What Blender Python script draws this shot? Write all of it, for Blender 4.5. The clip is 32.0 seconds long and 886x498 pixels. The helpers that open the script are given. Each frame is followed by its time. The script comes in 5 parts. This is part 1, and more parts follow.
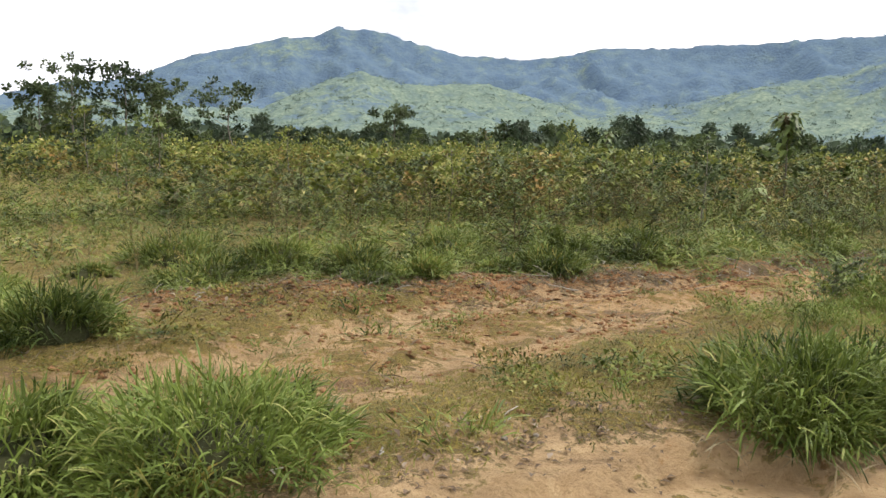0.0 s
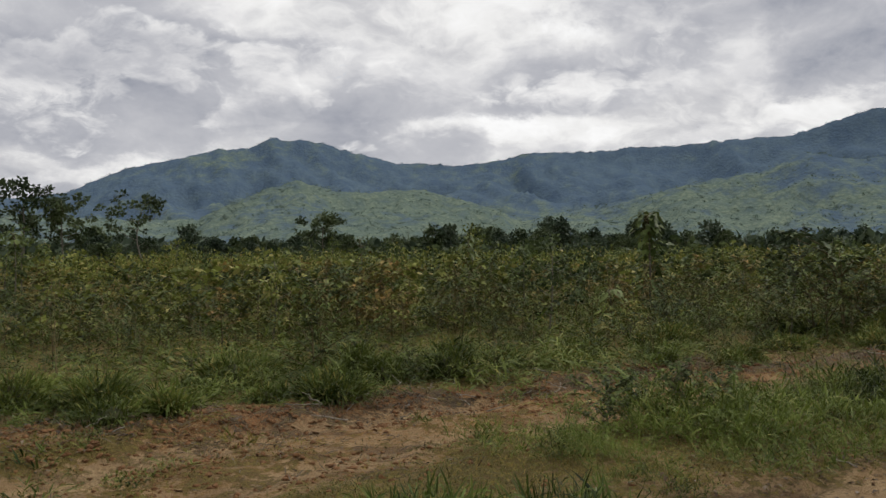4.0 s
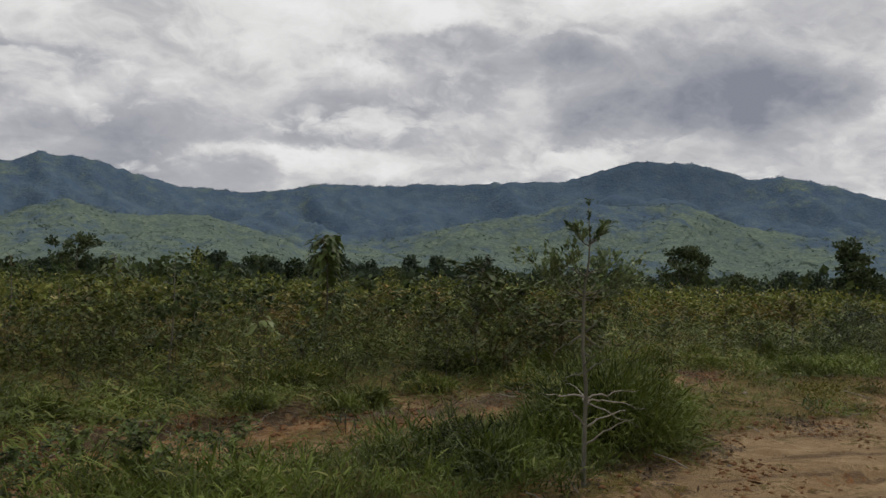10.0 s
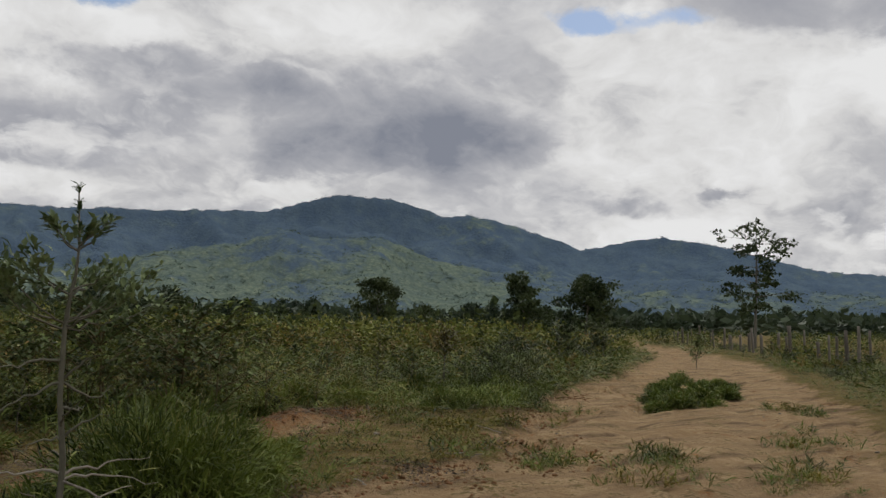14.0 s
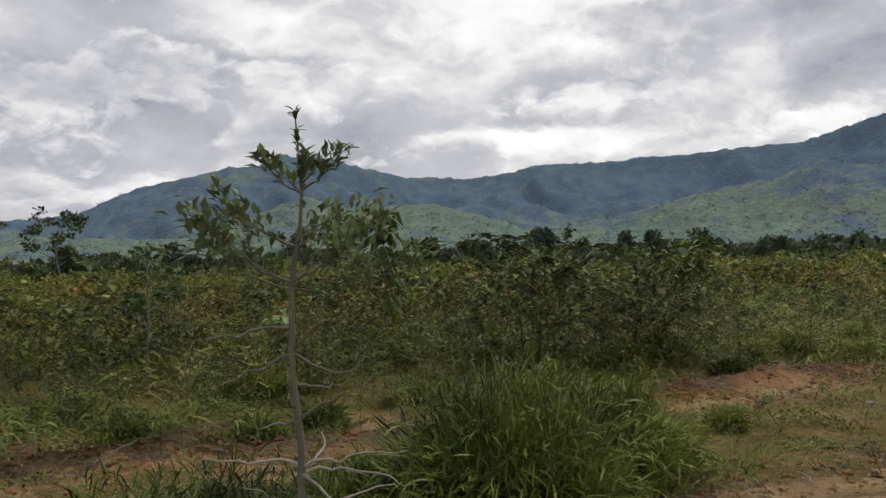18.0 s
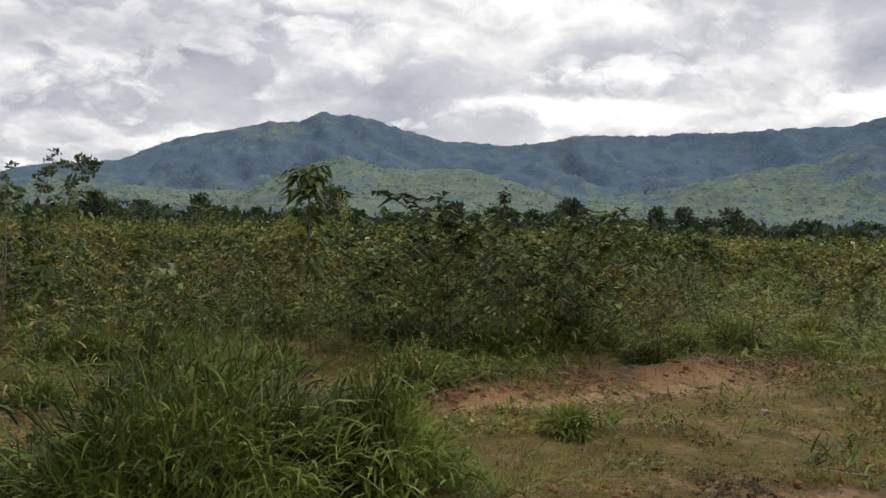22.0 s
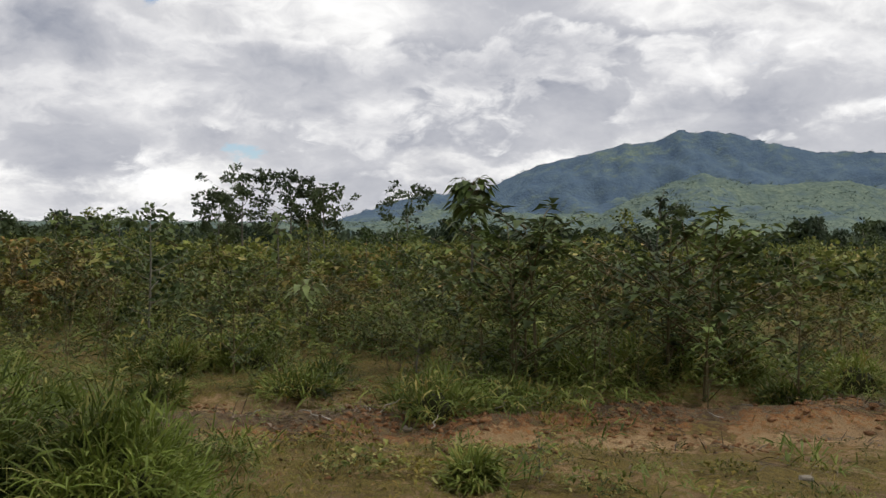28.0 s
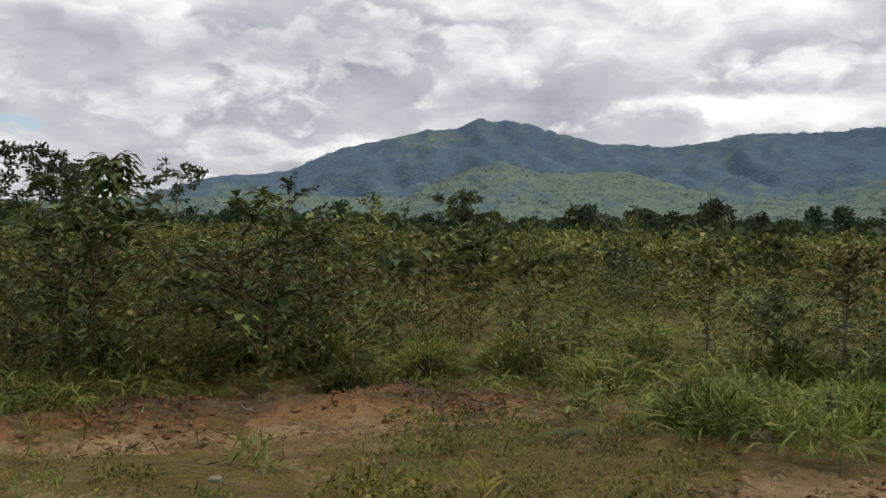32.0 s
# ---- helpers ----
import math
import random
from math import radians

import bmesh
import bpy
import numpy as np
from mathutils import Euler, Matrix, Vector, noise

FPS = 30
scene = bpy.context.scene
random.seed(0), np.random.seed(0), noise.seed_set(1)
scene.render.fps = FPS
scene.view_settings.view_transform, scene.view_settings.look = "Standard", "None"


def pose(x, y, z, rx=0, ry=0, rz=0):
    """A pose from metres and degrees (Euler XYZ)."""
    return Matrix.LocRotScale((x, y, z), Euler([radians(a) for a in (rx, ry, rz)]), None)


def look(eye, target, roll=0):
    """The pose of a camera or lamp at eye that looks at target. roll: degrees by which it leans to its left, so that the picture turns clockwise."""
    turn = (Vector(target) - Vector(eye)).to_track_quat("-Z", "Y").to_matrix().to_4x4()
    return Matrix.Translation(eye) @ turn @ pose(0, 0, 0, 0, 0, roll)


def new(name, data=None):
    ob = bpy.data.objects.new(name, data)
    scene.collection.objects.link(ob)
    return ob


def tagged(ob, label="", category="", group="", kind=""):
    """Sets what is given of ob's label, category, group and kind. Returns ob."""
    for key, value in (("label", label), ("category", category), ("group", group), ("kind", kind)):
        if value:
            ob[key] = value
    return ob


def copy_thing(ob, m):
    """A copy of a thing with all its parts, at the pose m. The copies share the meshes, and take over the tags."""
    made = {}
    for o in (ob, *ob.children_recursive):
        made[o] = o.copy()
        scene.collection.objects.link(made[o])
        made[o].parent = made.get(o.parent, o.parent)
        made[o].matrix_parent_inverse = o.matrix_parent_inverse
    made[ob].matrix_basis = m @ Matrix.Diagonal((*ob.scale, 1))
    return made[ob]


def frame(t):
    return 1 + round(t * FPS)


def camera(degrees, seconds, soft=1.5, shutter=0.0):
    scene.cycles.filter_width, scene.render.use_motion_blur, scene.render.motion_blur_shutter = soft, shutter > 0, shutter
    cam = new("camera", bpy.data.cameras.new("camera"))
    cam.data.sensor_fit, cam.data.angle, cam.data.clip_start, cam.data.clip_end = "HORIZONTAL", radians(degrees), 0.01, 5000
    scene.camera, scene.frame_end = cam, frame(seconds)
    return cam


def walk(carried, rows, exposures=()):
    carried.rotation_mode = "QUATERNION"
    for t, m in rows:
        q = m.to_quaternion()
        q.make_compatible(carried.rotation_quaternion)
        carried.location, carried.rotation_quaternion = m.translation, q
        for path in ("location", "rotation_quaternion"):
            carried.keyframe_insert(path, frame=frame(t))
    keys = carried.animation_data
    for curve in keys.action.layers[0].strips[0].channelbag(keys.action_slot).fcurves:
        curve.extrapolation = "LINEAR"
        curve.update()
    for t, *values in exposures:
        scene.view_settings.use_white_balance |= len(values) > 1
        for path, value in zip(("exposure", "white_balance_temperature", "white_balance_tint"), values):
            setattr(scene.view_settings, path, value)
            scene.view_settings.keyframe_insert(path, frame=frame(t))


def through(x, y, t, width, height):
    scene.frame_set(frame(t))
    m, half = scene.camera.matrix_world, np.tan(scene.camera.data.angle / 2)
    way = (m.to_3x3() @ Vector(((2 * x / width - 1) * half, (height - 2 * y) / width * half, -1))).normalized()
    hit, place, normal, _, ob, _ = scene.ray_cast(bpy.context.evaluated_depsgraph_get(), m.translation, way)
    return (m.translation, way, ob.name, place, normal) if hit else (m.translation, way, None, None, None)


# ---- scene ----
cam = camera(56.0, 32.0)
PATH = [
    (0, (0.148, 0.137, 1.465), (0.164, 2.123, 1.228), 1.3),
    (0.5, (0.357, 0.257, 1.474), (0.424, 2.245, 1.264), 0.8),
    (1, (0.617, 0.355, 1.481), (0.716, 2.344, 1.297), 0.5),
    (1.5, (0.867, 0.444, 1.489), (0.963, 2.437, 1.358), 0.3),
    (2, (1.128, 0.566, 1.503), (1.205, 2.563, 1.433), -0.0),
    (2.5, (1.401, 0.68, 1.514), (1.49, 2.678, 1.474), -0.4),
    (4.5, (2.169, 1.085, 1.565), (2.408, 3.071, 1.609), -0.4),
    (5, (2.403, 1.175, 1.557), (2.768, 3.139, 1.644), -0.3),
    (5.5, (2.727, 1.414, 1.521), (3.211, 3.351, 1.643), -0.4),
    (6, (3.044, 1.644, 1.513), (3.606, 3.559, 1.648), -0.7),
    (6.5, (3.318, 1.84, 1.51), (3.916, 3.741, 1.673), -0.5),
    (7, (3.505, 1.966, 1.506), (4.127, 3.857, 1.695), -0.2),
    (7.5, (3.596, 2.043, 1.488), (4.208, 3.94, 1.649), 0.3),
    (8, (3.822, 2.186, 1.449), (4.425, 4.091, 1.535), 0.4),
    (8.5, (4.007, 2.23, 1.443), (4.625, 4.132, 1.484), 0.5),
    (9, (4.194, 2.278, 1.451), (4.834, 4.173, 1.462), 0.7),
    (9.5, (4.446, 2.421, 1.464), (5.092, 4.313, 1.489), 1.1),
    (10, (4.736, 2.6, 1.468), (5.388, 4.488, 1.559), 1.1),
    (10.5, (4.99, 2.751, 1.46), (5.739, 4.601, 1.599), 0.5),
    (11, (5.231, 2.91, 1.449), (6.116, 4.697, 1.607), 0.5),
    (11.5, (5.457, 3.013, 1.452), (6.444, 4.745, 1.618), 0.5),
    (12, (5.683, 3.117, 1.462), (6.766, 4.79, 1.629), 0.6),
    (12.5, (5.887, 3.195, 1.465), (7.06, 4.807, 1.633), 0.4),
    (13, (6.078, 3.283, 1.466), (7.309, 4.849, 1.639), 0.6),
    (13.5, (6.288, 3.445, 1.453), (7.555, 4.983, 1.631), 1.0),
    (15.5, (7.025, 3.883, 1.473), (8.041, 5.599, 1.625), -0.2),
    (16, (7.217, 4.034, 1.485), (7.897, 5.911, 1.616), -0.6),
    (16.5, (7.408, 4.209, 1.471), (7.844, 6.156, 1.603), -1.1),
    (17, (7.641, 4.388, 1.46), (7.884, 6.369, 1.585), -1.5),
    (17.5, (7.858, 4.525, 1.453), (7.988, 6.519, 1.548), -1.9),
    (18, (8.059, 4.58, 1.462), (8.188, 6.576, 1.508), -1.6),
    (18.5, (8.298, 4.694, 1.493), (8.434, 6.689, 1.528), -0.6),
    (19, (8.535, 4.782, 1.504), (8.663, 6.777, 1.577), 0.1),
    (19.5, (8.733, 4.899, 1.485), (8.86, 6.89, 1.622), 1.0),
    (20, (8.954, 5.011, 1.478), (9.04, 7.002, 1.637), 1.4),
    (20.5, (9.197, 5.2, 1.452), (9.227, 7.195, 1.588), 1.8),
    (21, (9.388, 5.325, 1.433), (9.393, 7.325, 1.475), 1.8),
    (21.5, (9.562, 5.492, 1.431), (9.567, 7.492, 1.417), 1.9),
    (22, (9.794, 5.636, 1.428), (9.842, 7.635, 1.39), 1.7),
    (22.5, (10.027, 5.75, 1.428), (10.091, 7.749, 1.39), 1.6),
    (23, (10.281, 5.925, 1.417), (10.357, 7.923, 1.417), 1.7),
    (23.5, (10.558, 6.125, 1.407), (10.636, 8.124, 1.441), 1.6),
    (24, (10.791, 6.284, 1.408), (10.884, 8.281, 1.459), 1.4),
    (24.5, (10.986, 6.428, 1.383), (11.109, 8.423, 1.451), 1.8),
    (25, (11.148, 6.636, 1.366), (10.982, 8.628, 1.43), 1.2),
    (25.5, (11.308, 6.813, 1.356), (10.878, 8.765, 1.424), 0.6),
    (26, (11.468, 6.893, 1.383), (10.775, 8.768, 1.45), 0.7),
    (26.5, (11.677, 7.015, 1.38), (10.824, 8.822, 1.453), -0.2),
    (28.5, (12.792, 7.006, 1.374), (12.063, 8.868, 1.355), 1.0),
    (29, (13.023, 7.185, 1.386), (12.337, 9.064, 1.368), 1.1),
    (29.5, (13.244, 7.355, 1.383), (12.573, 9.239, 1.372), 1.1),
    (30, (13.487, 7.499, 1.378), (12.841, 9.392, 1.368), 1.1),
    (30.5, (13.747, 7.646, 1.39), (13.165, 9.559, 1.364), 1.3),
    (31, (14.017, 7.802, 1.405), (13.535, 9.743, 1.368), 1.4),
    (31.5, (14.272, 7.942, 1.41), (13.88, 9.903, 1.373), 1.4),
    (32, (14.516, 8.091, 1.405), (14.188, 10.064, 1.37), 1.2),
]
EXPOSURES = [(0, 1.31), (1.0, 1.26), (1.5, 0.82), (2.0, 0.33), (2.5, 0.3), (4.5, -0.15), (7.0, -0.22), (9.0, -0.18), (10.0, -0.34), (12.0, -0.33), (13.5, -0.40), (16.0, -0.25), (17.2, -0.2), (17.9, 0.05), (18.3, 0.05), (19.0, -0.32), (19.6, -0.26), (20.5, -0.26), (21.0, 0.22), (22.0, 0.22), (22.4, 0.13), (22.8, -0.05), (23.2, -0.28), (24.4, -0.28), (24.8, 0.0), (25.6, 0.1), (26.2, 0.14), (32.0, 0.1)]
walk(cam, [(t, look(eye, target, roll)) for t, eye, target, roll in PATH], EXPOSURES)

# ---- sky, sun and exposure ----
SUN_BEARING, SUN_HEIGHT = 58.0, 56.0


def node(nt, kind, links=(), operation="", data_type="", blend_type="", ease="", attribute=""):
    """A node with its properties and input values set, and links made as (input, socket)."""
    n = nt.nodes.new(kind)
    if operation:
        n.operation = operation
    if data_type:
        n.data_type = data_type
    if blend_type:
        n.blend_type = blend_type
    if ease:
        n.interpolation_type = ease
    if attribute:
        n.attribute_name = attribute
    for key, value in links:
        if isinstance(value, bpy.types.NodeSocket):
            nt.links.new(value, n.inputs[key])
        else:
            n.inputs[key].default_value = value
    return n


def calc(nt, op, a, b=0.0, c=0.0):
    return node(nt, "ShaderNodeMath", [(0, a), (1, b), (2, c)], operation=op).outputs[0]


def blend(nt, f, a, b, kind="MIX"):
    n = node(nt, "ShaderNodeMix", [("Factor", f)], data_type="RGBA", blend_type=kind)
    for k, v in ((6, a), (7, b)):
        if isinstance(v, bpy.types.NodeSocket):
            nt.links.new(v, n.inputs[k])
        else:
            n.inputs[k].default_value = (*v, 1) if len(v) == 3 else v
    return n.outputs[2]


def ramp(nt, f, *stops):
    n = node(nt, "ShaderNodeValToRGB", [(0, f)])
    cr = n.color_ramp
    while len(cr.elements) < len(stops):
        cr.elements.new(0.5)
    for e, (p, col) in zip(cr.elements, stops):
        e.position, e.color = p, (*col, 1) if len(col) == 3 else col
    return n.outputs[0]


def grade(nt, f, lo, hi):
    """f from lo..hi to 0..1, clamped and eased."""
    return node(nt, "ShaderNodeMapRange", [(0, f), (1, lo), (2, hi)], ease="SMOOTHSTEP").outputs[0]


def build_sky():
    world = bpy.data.worlds.new("sky")
    world.use_nodes = True
    scene.world = world
    nt = world.node_tree
    nt.nodes.clear()
    way = node(nt, "ShaderNodeTexCoord").outputs["Generated"]
    sep = node(nt, "ShaderNodeSeparateXYZ", [(0, way)])
    x, y, z = sep.outputs
    bearing = calc(nt, "MULTIPLY", calc(nt, "ARCTAN2", x, y), 57.2958)
    rise = calc(nt, "MULTIPLY", calc(nt, "ARCSINE", z), 57.2958)

    def spots(b_at, e_at, places):
        """A sum of soft spots: bearing, height, their spans, weight."""
        total = 0.0
        for b, e, wb, we, k in places:
            gx = calc(nt, "POWER", calc(nt, "DIVIDE", calc(nt, "SUBTRACT", b_at, b), wb), 2.0)
            gy = calc(nt, "POWER", calc(nt, "DIVIDE", calc(nt, "SUBTRACT", e_at, e), we), 2.0)
            total = calc(nt, "MULTIPLY_ADD", calc(nt, "EXPONENT", calc(nt, "MULTIPLY", calc(nt, "ADD", gx, gy), -1.0)), k, total)
        return total

    def plane(lift, level):
        """The sky laid out flat, as a cloud deck seen from below."""
        up = calc(nt, "ADD", calc(nt, "MAXIMUM", calc(nt, "ADD", z, lift), 0.0), 0.42)
        return node(nt, "ShaderNodeCombineXYZ", [(0, calc(nt, "DIVIDE", x, up)), (1, calc(nt, "DIVIDE", y, up)), (2, level)]).outputs[0]

    def billows(lift, level, size):
        """Heaped cloud: broad masses, rounded puffs and frayed detail."""
        at = plane(lift, level)
        curl = node(nt, "ShaderNodeTexNoise", [("Vector", at), ("Scale", size * 1.6), ("Detail", 3.0)]).outputs["Color"]
        curl = node(nt, "ShaderNodeVectorMath", [(0, curl), (1, (0.5, 0.5, 0.5))], operation="SUBTRACT").outputs[0]
        curl = node(nt, "ShaderNodeVectorMath", [(0, curl), (1, (0.22, 0.22, 0.22))], operation="MULTIPLY").outputs[0]
        at = node(nt, "ShaderNodeVectorMath", [(0, at), (1, curl)], operation="ADD").outputs[0]
        big = node(nt, "ShaderNodeTexNoise", [("Vector", at), ("Scale", size), ("Detail", 9.0), ("Roughness", 0.54)]).outputs[0]
        puff = node(nt, "ShaderNodeTexVoronoi", [("Vector", at), ("Scale", size * 2.3)])
        puff.feature, puff.normalize = "SMOOTH_F1", True
        puff.inputs["Detail"].default_value, puff.inputs["Roughness"].default_value, puff.inputs["Smoothness"].default_value = 5.0, 0.62, 0.25
        d = calc(nt, "MULTIPLY_ADD", calc(nt, "SUBTRACT", big, 0.5), 1.25, 0.5)
        return calc(nt, "MULTIPLY_ADD", calc(nt, "SUBTRACT", 0.32, puff.outputs[0]), 0.70, d)

    # the masses keep ragged edges: directions are shifted by the clouds' own curl
    fray = node(nt, "ShaderNodeTexNoise", [("Vector", plane(0.0, 9.1)), ("Scale", 5.0), ("Detail", 7.0), ("Roughness", 0.62)]).outputs["Color"]
    fx, fy, fz = node(nt, "ShaderNodeSeparateXYZ", [(0, fray)]).outputs
    b_at = calc(nt, "MULTIPLY_ADD", calc(nt, "SUBTRACT", fx, 0.5), 14.0, bearing)
    e_at = calc(nt, "MULTIPLY_ADD", calc(nt, "SUBTRACT", fy, 0.5), 4.5, rise)
    heavy = spots(b_at, e_at, ((27, 16.0, 9, 1.8, 0.30), (36, 12.6, 7, 2.6, 0.36), (44, 13.0, 7, 2.4, 0.20), (16, 12.3, 6, 1.5, 0.20), (17, 15.3, 4, 1.2, 0.12), (-21, 11.6, 9, 1.8, 0.28), (-34, 9.0, 6, 1.4, 0.24), (-38, 12, 7, 2.0, 0.20),
                               (-47, 13.5, 5, 2.5, 0.28), (-12, 14.0, 6, 1.2, 0.16), (-8, 9.3, 4, 0.9, 0.14), (5, 7.6, 3, 1.0, 0.12), (58.5, 8.6, 1.8, 1.1, 0.26), (65.5, 7.6, 2.2, 1.2, 0.26), (51, 8.4, 4, 0.9, 0.22), (-6, 13.8, 5, 1.0, 0.10),
                               (-20.5, 5.6, 7, 1.0, -0.34), (9, 8.2, 9, 1.0, -0.26), (25, 8.8, 8, 0.8, -0.24), (-5.5, 11.8, 5, 1.5, -0.20), (4.5, 16, 7, 2.0, -0.26), (-6, 16.5, 8, 2.2, -0.24), (-2, 18.6, 9, 1.6, -0.2), (63, 14, 11, 5.0, -0.50), (19, 18.9, 13, 1.5, -0.34), (32, 19.6, 9, 1.6, -0.30), (-29, 14.6, 5, 1.2, -0.14), (-40, 4.2, 6, 1.0, -0.20), (56, 5.6, 8, 1.4, -0.20), (-34, 15.8, 8, 1.6, -0.25)))
    # a high bright deck, and heaped cloud below it: white where it tops out, grey beneath
    high = billows(0.0, 1.3, 3.4)
    cloud = ramp(nt, calc(nt, "MULTIPLY_ADD", heavy, 0.45, high), (0.28, (1.0, 1.0, 1.0)), (0.46, (0.86, 0.855, 0.85)), (0.62, (0.62, 0.62, 0.64)), (0.84, (0.42, 0.43, 0.475)))
    for level, size, cut, dark in ((3.7, 2.3, 0.42, (0.24, 0.26, 0.325)), (6.2, 3.6, 0.54, (0.28, 0.30, 0.36))):
        body = calc(nt, "ADD", billows(0.0, level, size), heavy)
        top = calc(nt, "ADD", billows(0.030, level, size), heavy)
        shade = ramp(nt, calc(nt, "MULTIPLY_ADD", top, 0.7, calc(nt, "MULTIPLY", body, 0.3)), (cut - 0.14, (1.0, 0.995, 0.985)), (cut, (0.80, 0.795, 0.80)), (cut + 0.16, (0.53, 0.535, 0.57)), (cut + 0.52, dark))
        cloud = blend(nt, grade(nt, body, cut - 0.05, cut + 0.15), cloud, shade)
    sky = node(nt, "ShaderNodeTexSky")
    sky.sky_type, sky.sun_disc, sky.sun_elevation, sky.sun_rotation = "NISHITA", False, radians(SUN_HEIGHT), radians(SUN_BEARING)
    clear = node(nt, "ShaderNodeMix", [("Factor", 1.0)], data_type="RGBA", blend_type="MULTIPLY")
    nt.links.new(sky.outputs[0], clear.inputs[6])
    clear.inputs[7].default_value = (0.12, 0.12, 0.12, 1)
    # openings in the cloud
    holes = spots(b_at, e_at, ((12, 21.4, 13, 2.0, 1.0), (49, 20.5, 4.5, 1.2, 0.8), (57, 19.9, 4, 1.2, 0.6), (-37, 6.0, 2.2, 0.8, 0.75), (-41.5, 16.3, 2.2, 1.4, 0.9), (-1.6, 12.5, 1.2, 0.7, 0.5)))
    gap = grade(nt, calc(nt, "MULTIPLY_ADD", calc(nt, "SUBTRACT", high, 0.5), -0.6, holes), 0.42, 0.72)
    colour = blend(nt, gap, cloud, clear.outputs[2])
    back = node(nt, "ShaderNodeBackground", [("Color", colour), ("Strength", 1.03)])
    node(nt, "ShaderNodeOutputWorld", [(0, back.outputs[0])])


build_sky()
lamp = bpy.data.lights.new("sun", "SUN")
lamp.energy, lamp.angle, lamp.color = 1.5, radians(10), (1.0, 0.95, 0.87)
sun_at = (math.sin(radians(SUN_BEARING)) * math.cos(radians(SUN_HEIGHT)), math.cos(radians(SUN_BEARING)) * math.cos(radians(SUN_HEIGHT)), math.sin(radians(SUN_HEIGHT)))
new("sun", lamp).matrix_world = look(Vector(sun_at) * 300, (0, 0, 0))

# ---- materials ----


def material(name):
    m = bpy.data.materials.new(name)
    m.use_nodes = True
    nt = m.node_tree
    nt.nodes.clear()
    return m, nt


def leafy(name, dark, light, tip=None, through=0.18, rough=0.5, patch=0.35, gloss=0.12):
    """Leaf or blade: colour varies from piece to piece and over the ground, light shines through."""
    m, nt = material(name)
    geo = node(nt, "ShaderNodeNewGeometry")
    info = node(nt, "ShaderNodeObjectInfo")
    wide = node(nt, "ShaderNodeTexNoise", [("Vector", geo.outputs["Position"]), ("Scale", patch), ("Detail", 2.0)]).outputs[0]
    stand = node(nt, "ShaderNodeTexNoise", [("Vector", geo.outputs["Position"]), ("Scale", patch * 5.0), ("Detail", 2.0)]).outputs[0]
    f = calc(nt, "MULTIPLY_ADD", geo.outputs["Random Per Island"], 0.36, -0.18)
    f = calc(nt, "MULTIPLY_ADD", grade(nt, wide, 0.32, 0.68), 0.28, f)
    f = calc(nt, "MULTIPLY_ADD", grade(nt, stand, 0.34, 0.66), 0.46, f)
    f = calc(nt, "MULTIPLY_ADD", info.outputs["Random"], 0.16, f)
    col = blend(nt, f, dark, light)
    if tip:
        odd = grade(nt, calc(nt, "MULTIPLY_ADD", wide, 0.5, calc(nt, "MULTIPLY", geo.outputs["Random Per Island"], 0.7)), 0.80, 1.0)
        col = blend(nt, odd, col, tip)
    p = node(nt, "ShaderNodeBsdfPrincipled", [("Base Color", col), ("Roughness", rough), ("Specular IOR Level", gloss)])
    t = node(nt, "ShaderNodeBsdfTranslucent", [("Color", col)])
    mix = node(nt, "ShaderNodeMixShader", [(0, through), (1, p.outputs[0]), (2, t.outputs[0])])
    node(nt, "ShaderNodeOutputMaterial", [(0, mix.outputs[0])])
    return m


def rough_stuff(name, dark, light, scale=8.0, rough=0.9, bump=0.3, stretch=(1, 1, 1), distance=0.01):
    m, nt = material(name)
    at = node(nt, "ShaderNodeTexCoord").outputs["Object"]
    at = node(nt, "ShaderNodeMapping", [("Vector", at), ("Scale", stretch)]).outputs[0]
    a = node(nt, "ShaderNodeTexNoise", [("Vector", at), ("Scale", scale), ("Detail", 8.0), ("Roughness", 0.65)]).outputs[0]
    b = node(nt, "ShaderNodeTexNoise", [("Vector", at), ("Scale", scale * 0.17), ("Detail", 3.0)]).outputs[0]
    info = node(nt, "ShaderNodeObjectInfo").outputs["Random"]
    f = calc(nt, "MULTIPLY_ADD", b, 0.7, calc(nt, "MULTIPLY_ADD", a, 1.0, -0.4))
    f = calc(nt, "MULTIPLY_ADD", calc(nt, "SUBTRACT", info, 0.5), 0.35, f)
    col = blend(nt, f, dark, light)
    relief = node(nt, "ShaderNodeBump", [("Strength", bump), ("Distance", distance), ("Height", a)])
    p = node(nt, "ShaderNodeBsdfPrincipled", [("Base Color", col), ("Roughness", rough), ("Specular IOR Level", 0.2), ("Normal", relief.outputs[0])])
    node(nt, "ShaderNodeOutputMaterial", [(0, p.outputs[0])])
    return m


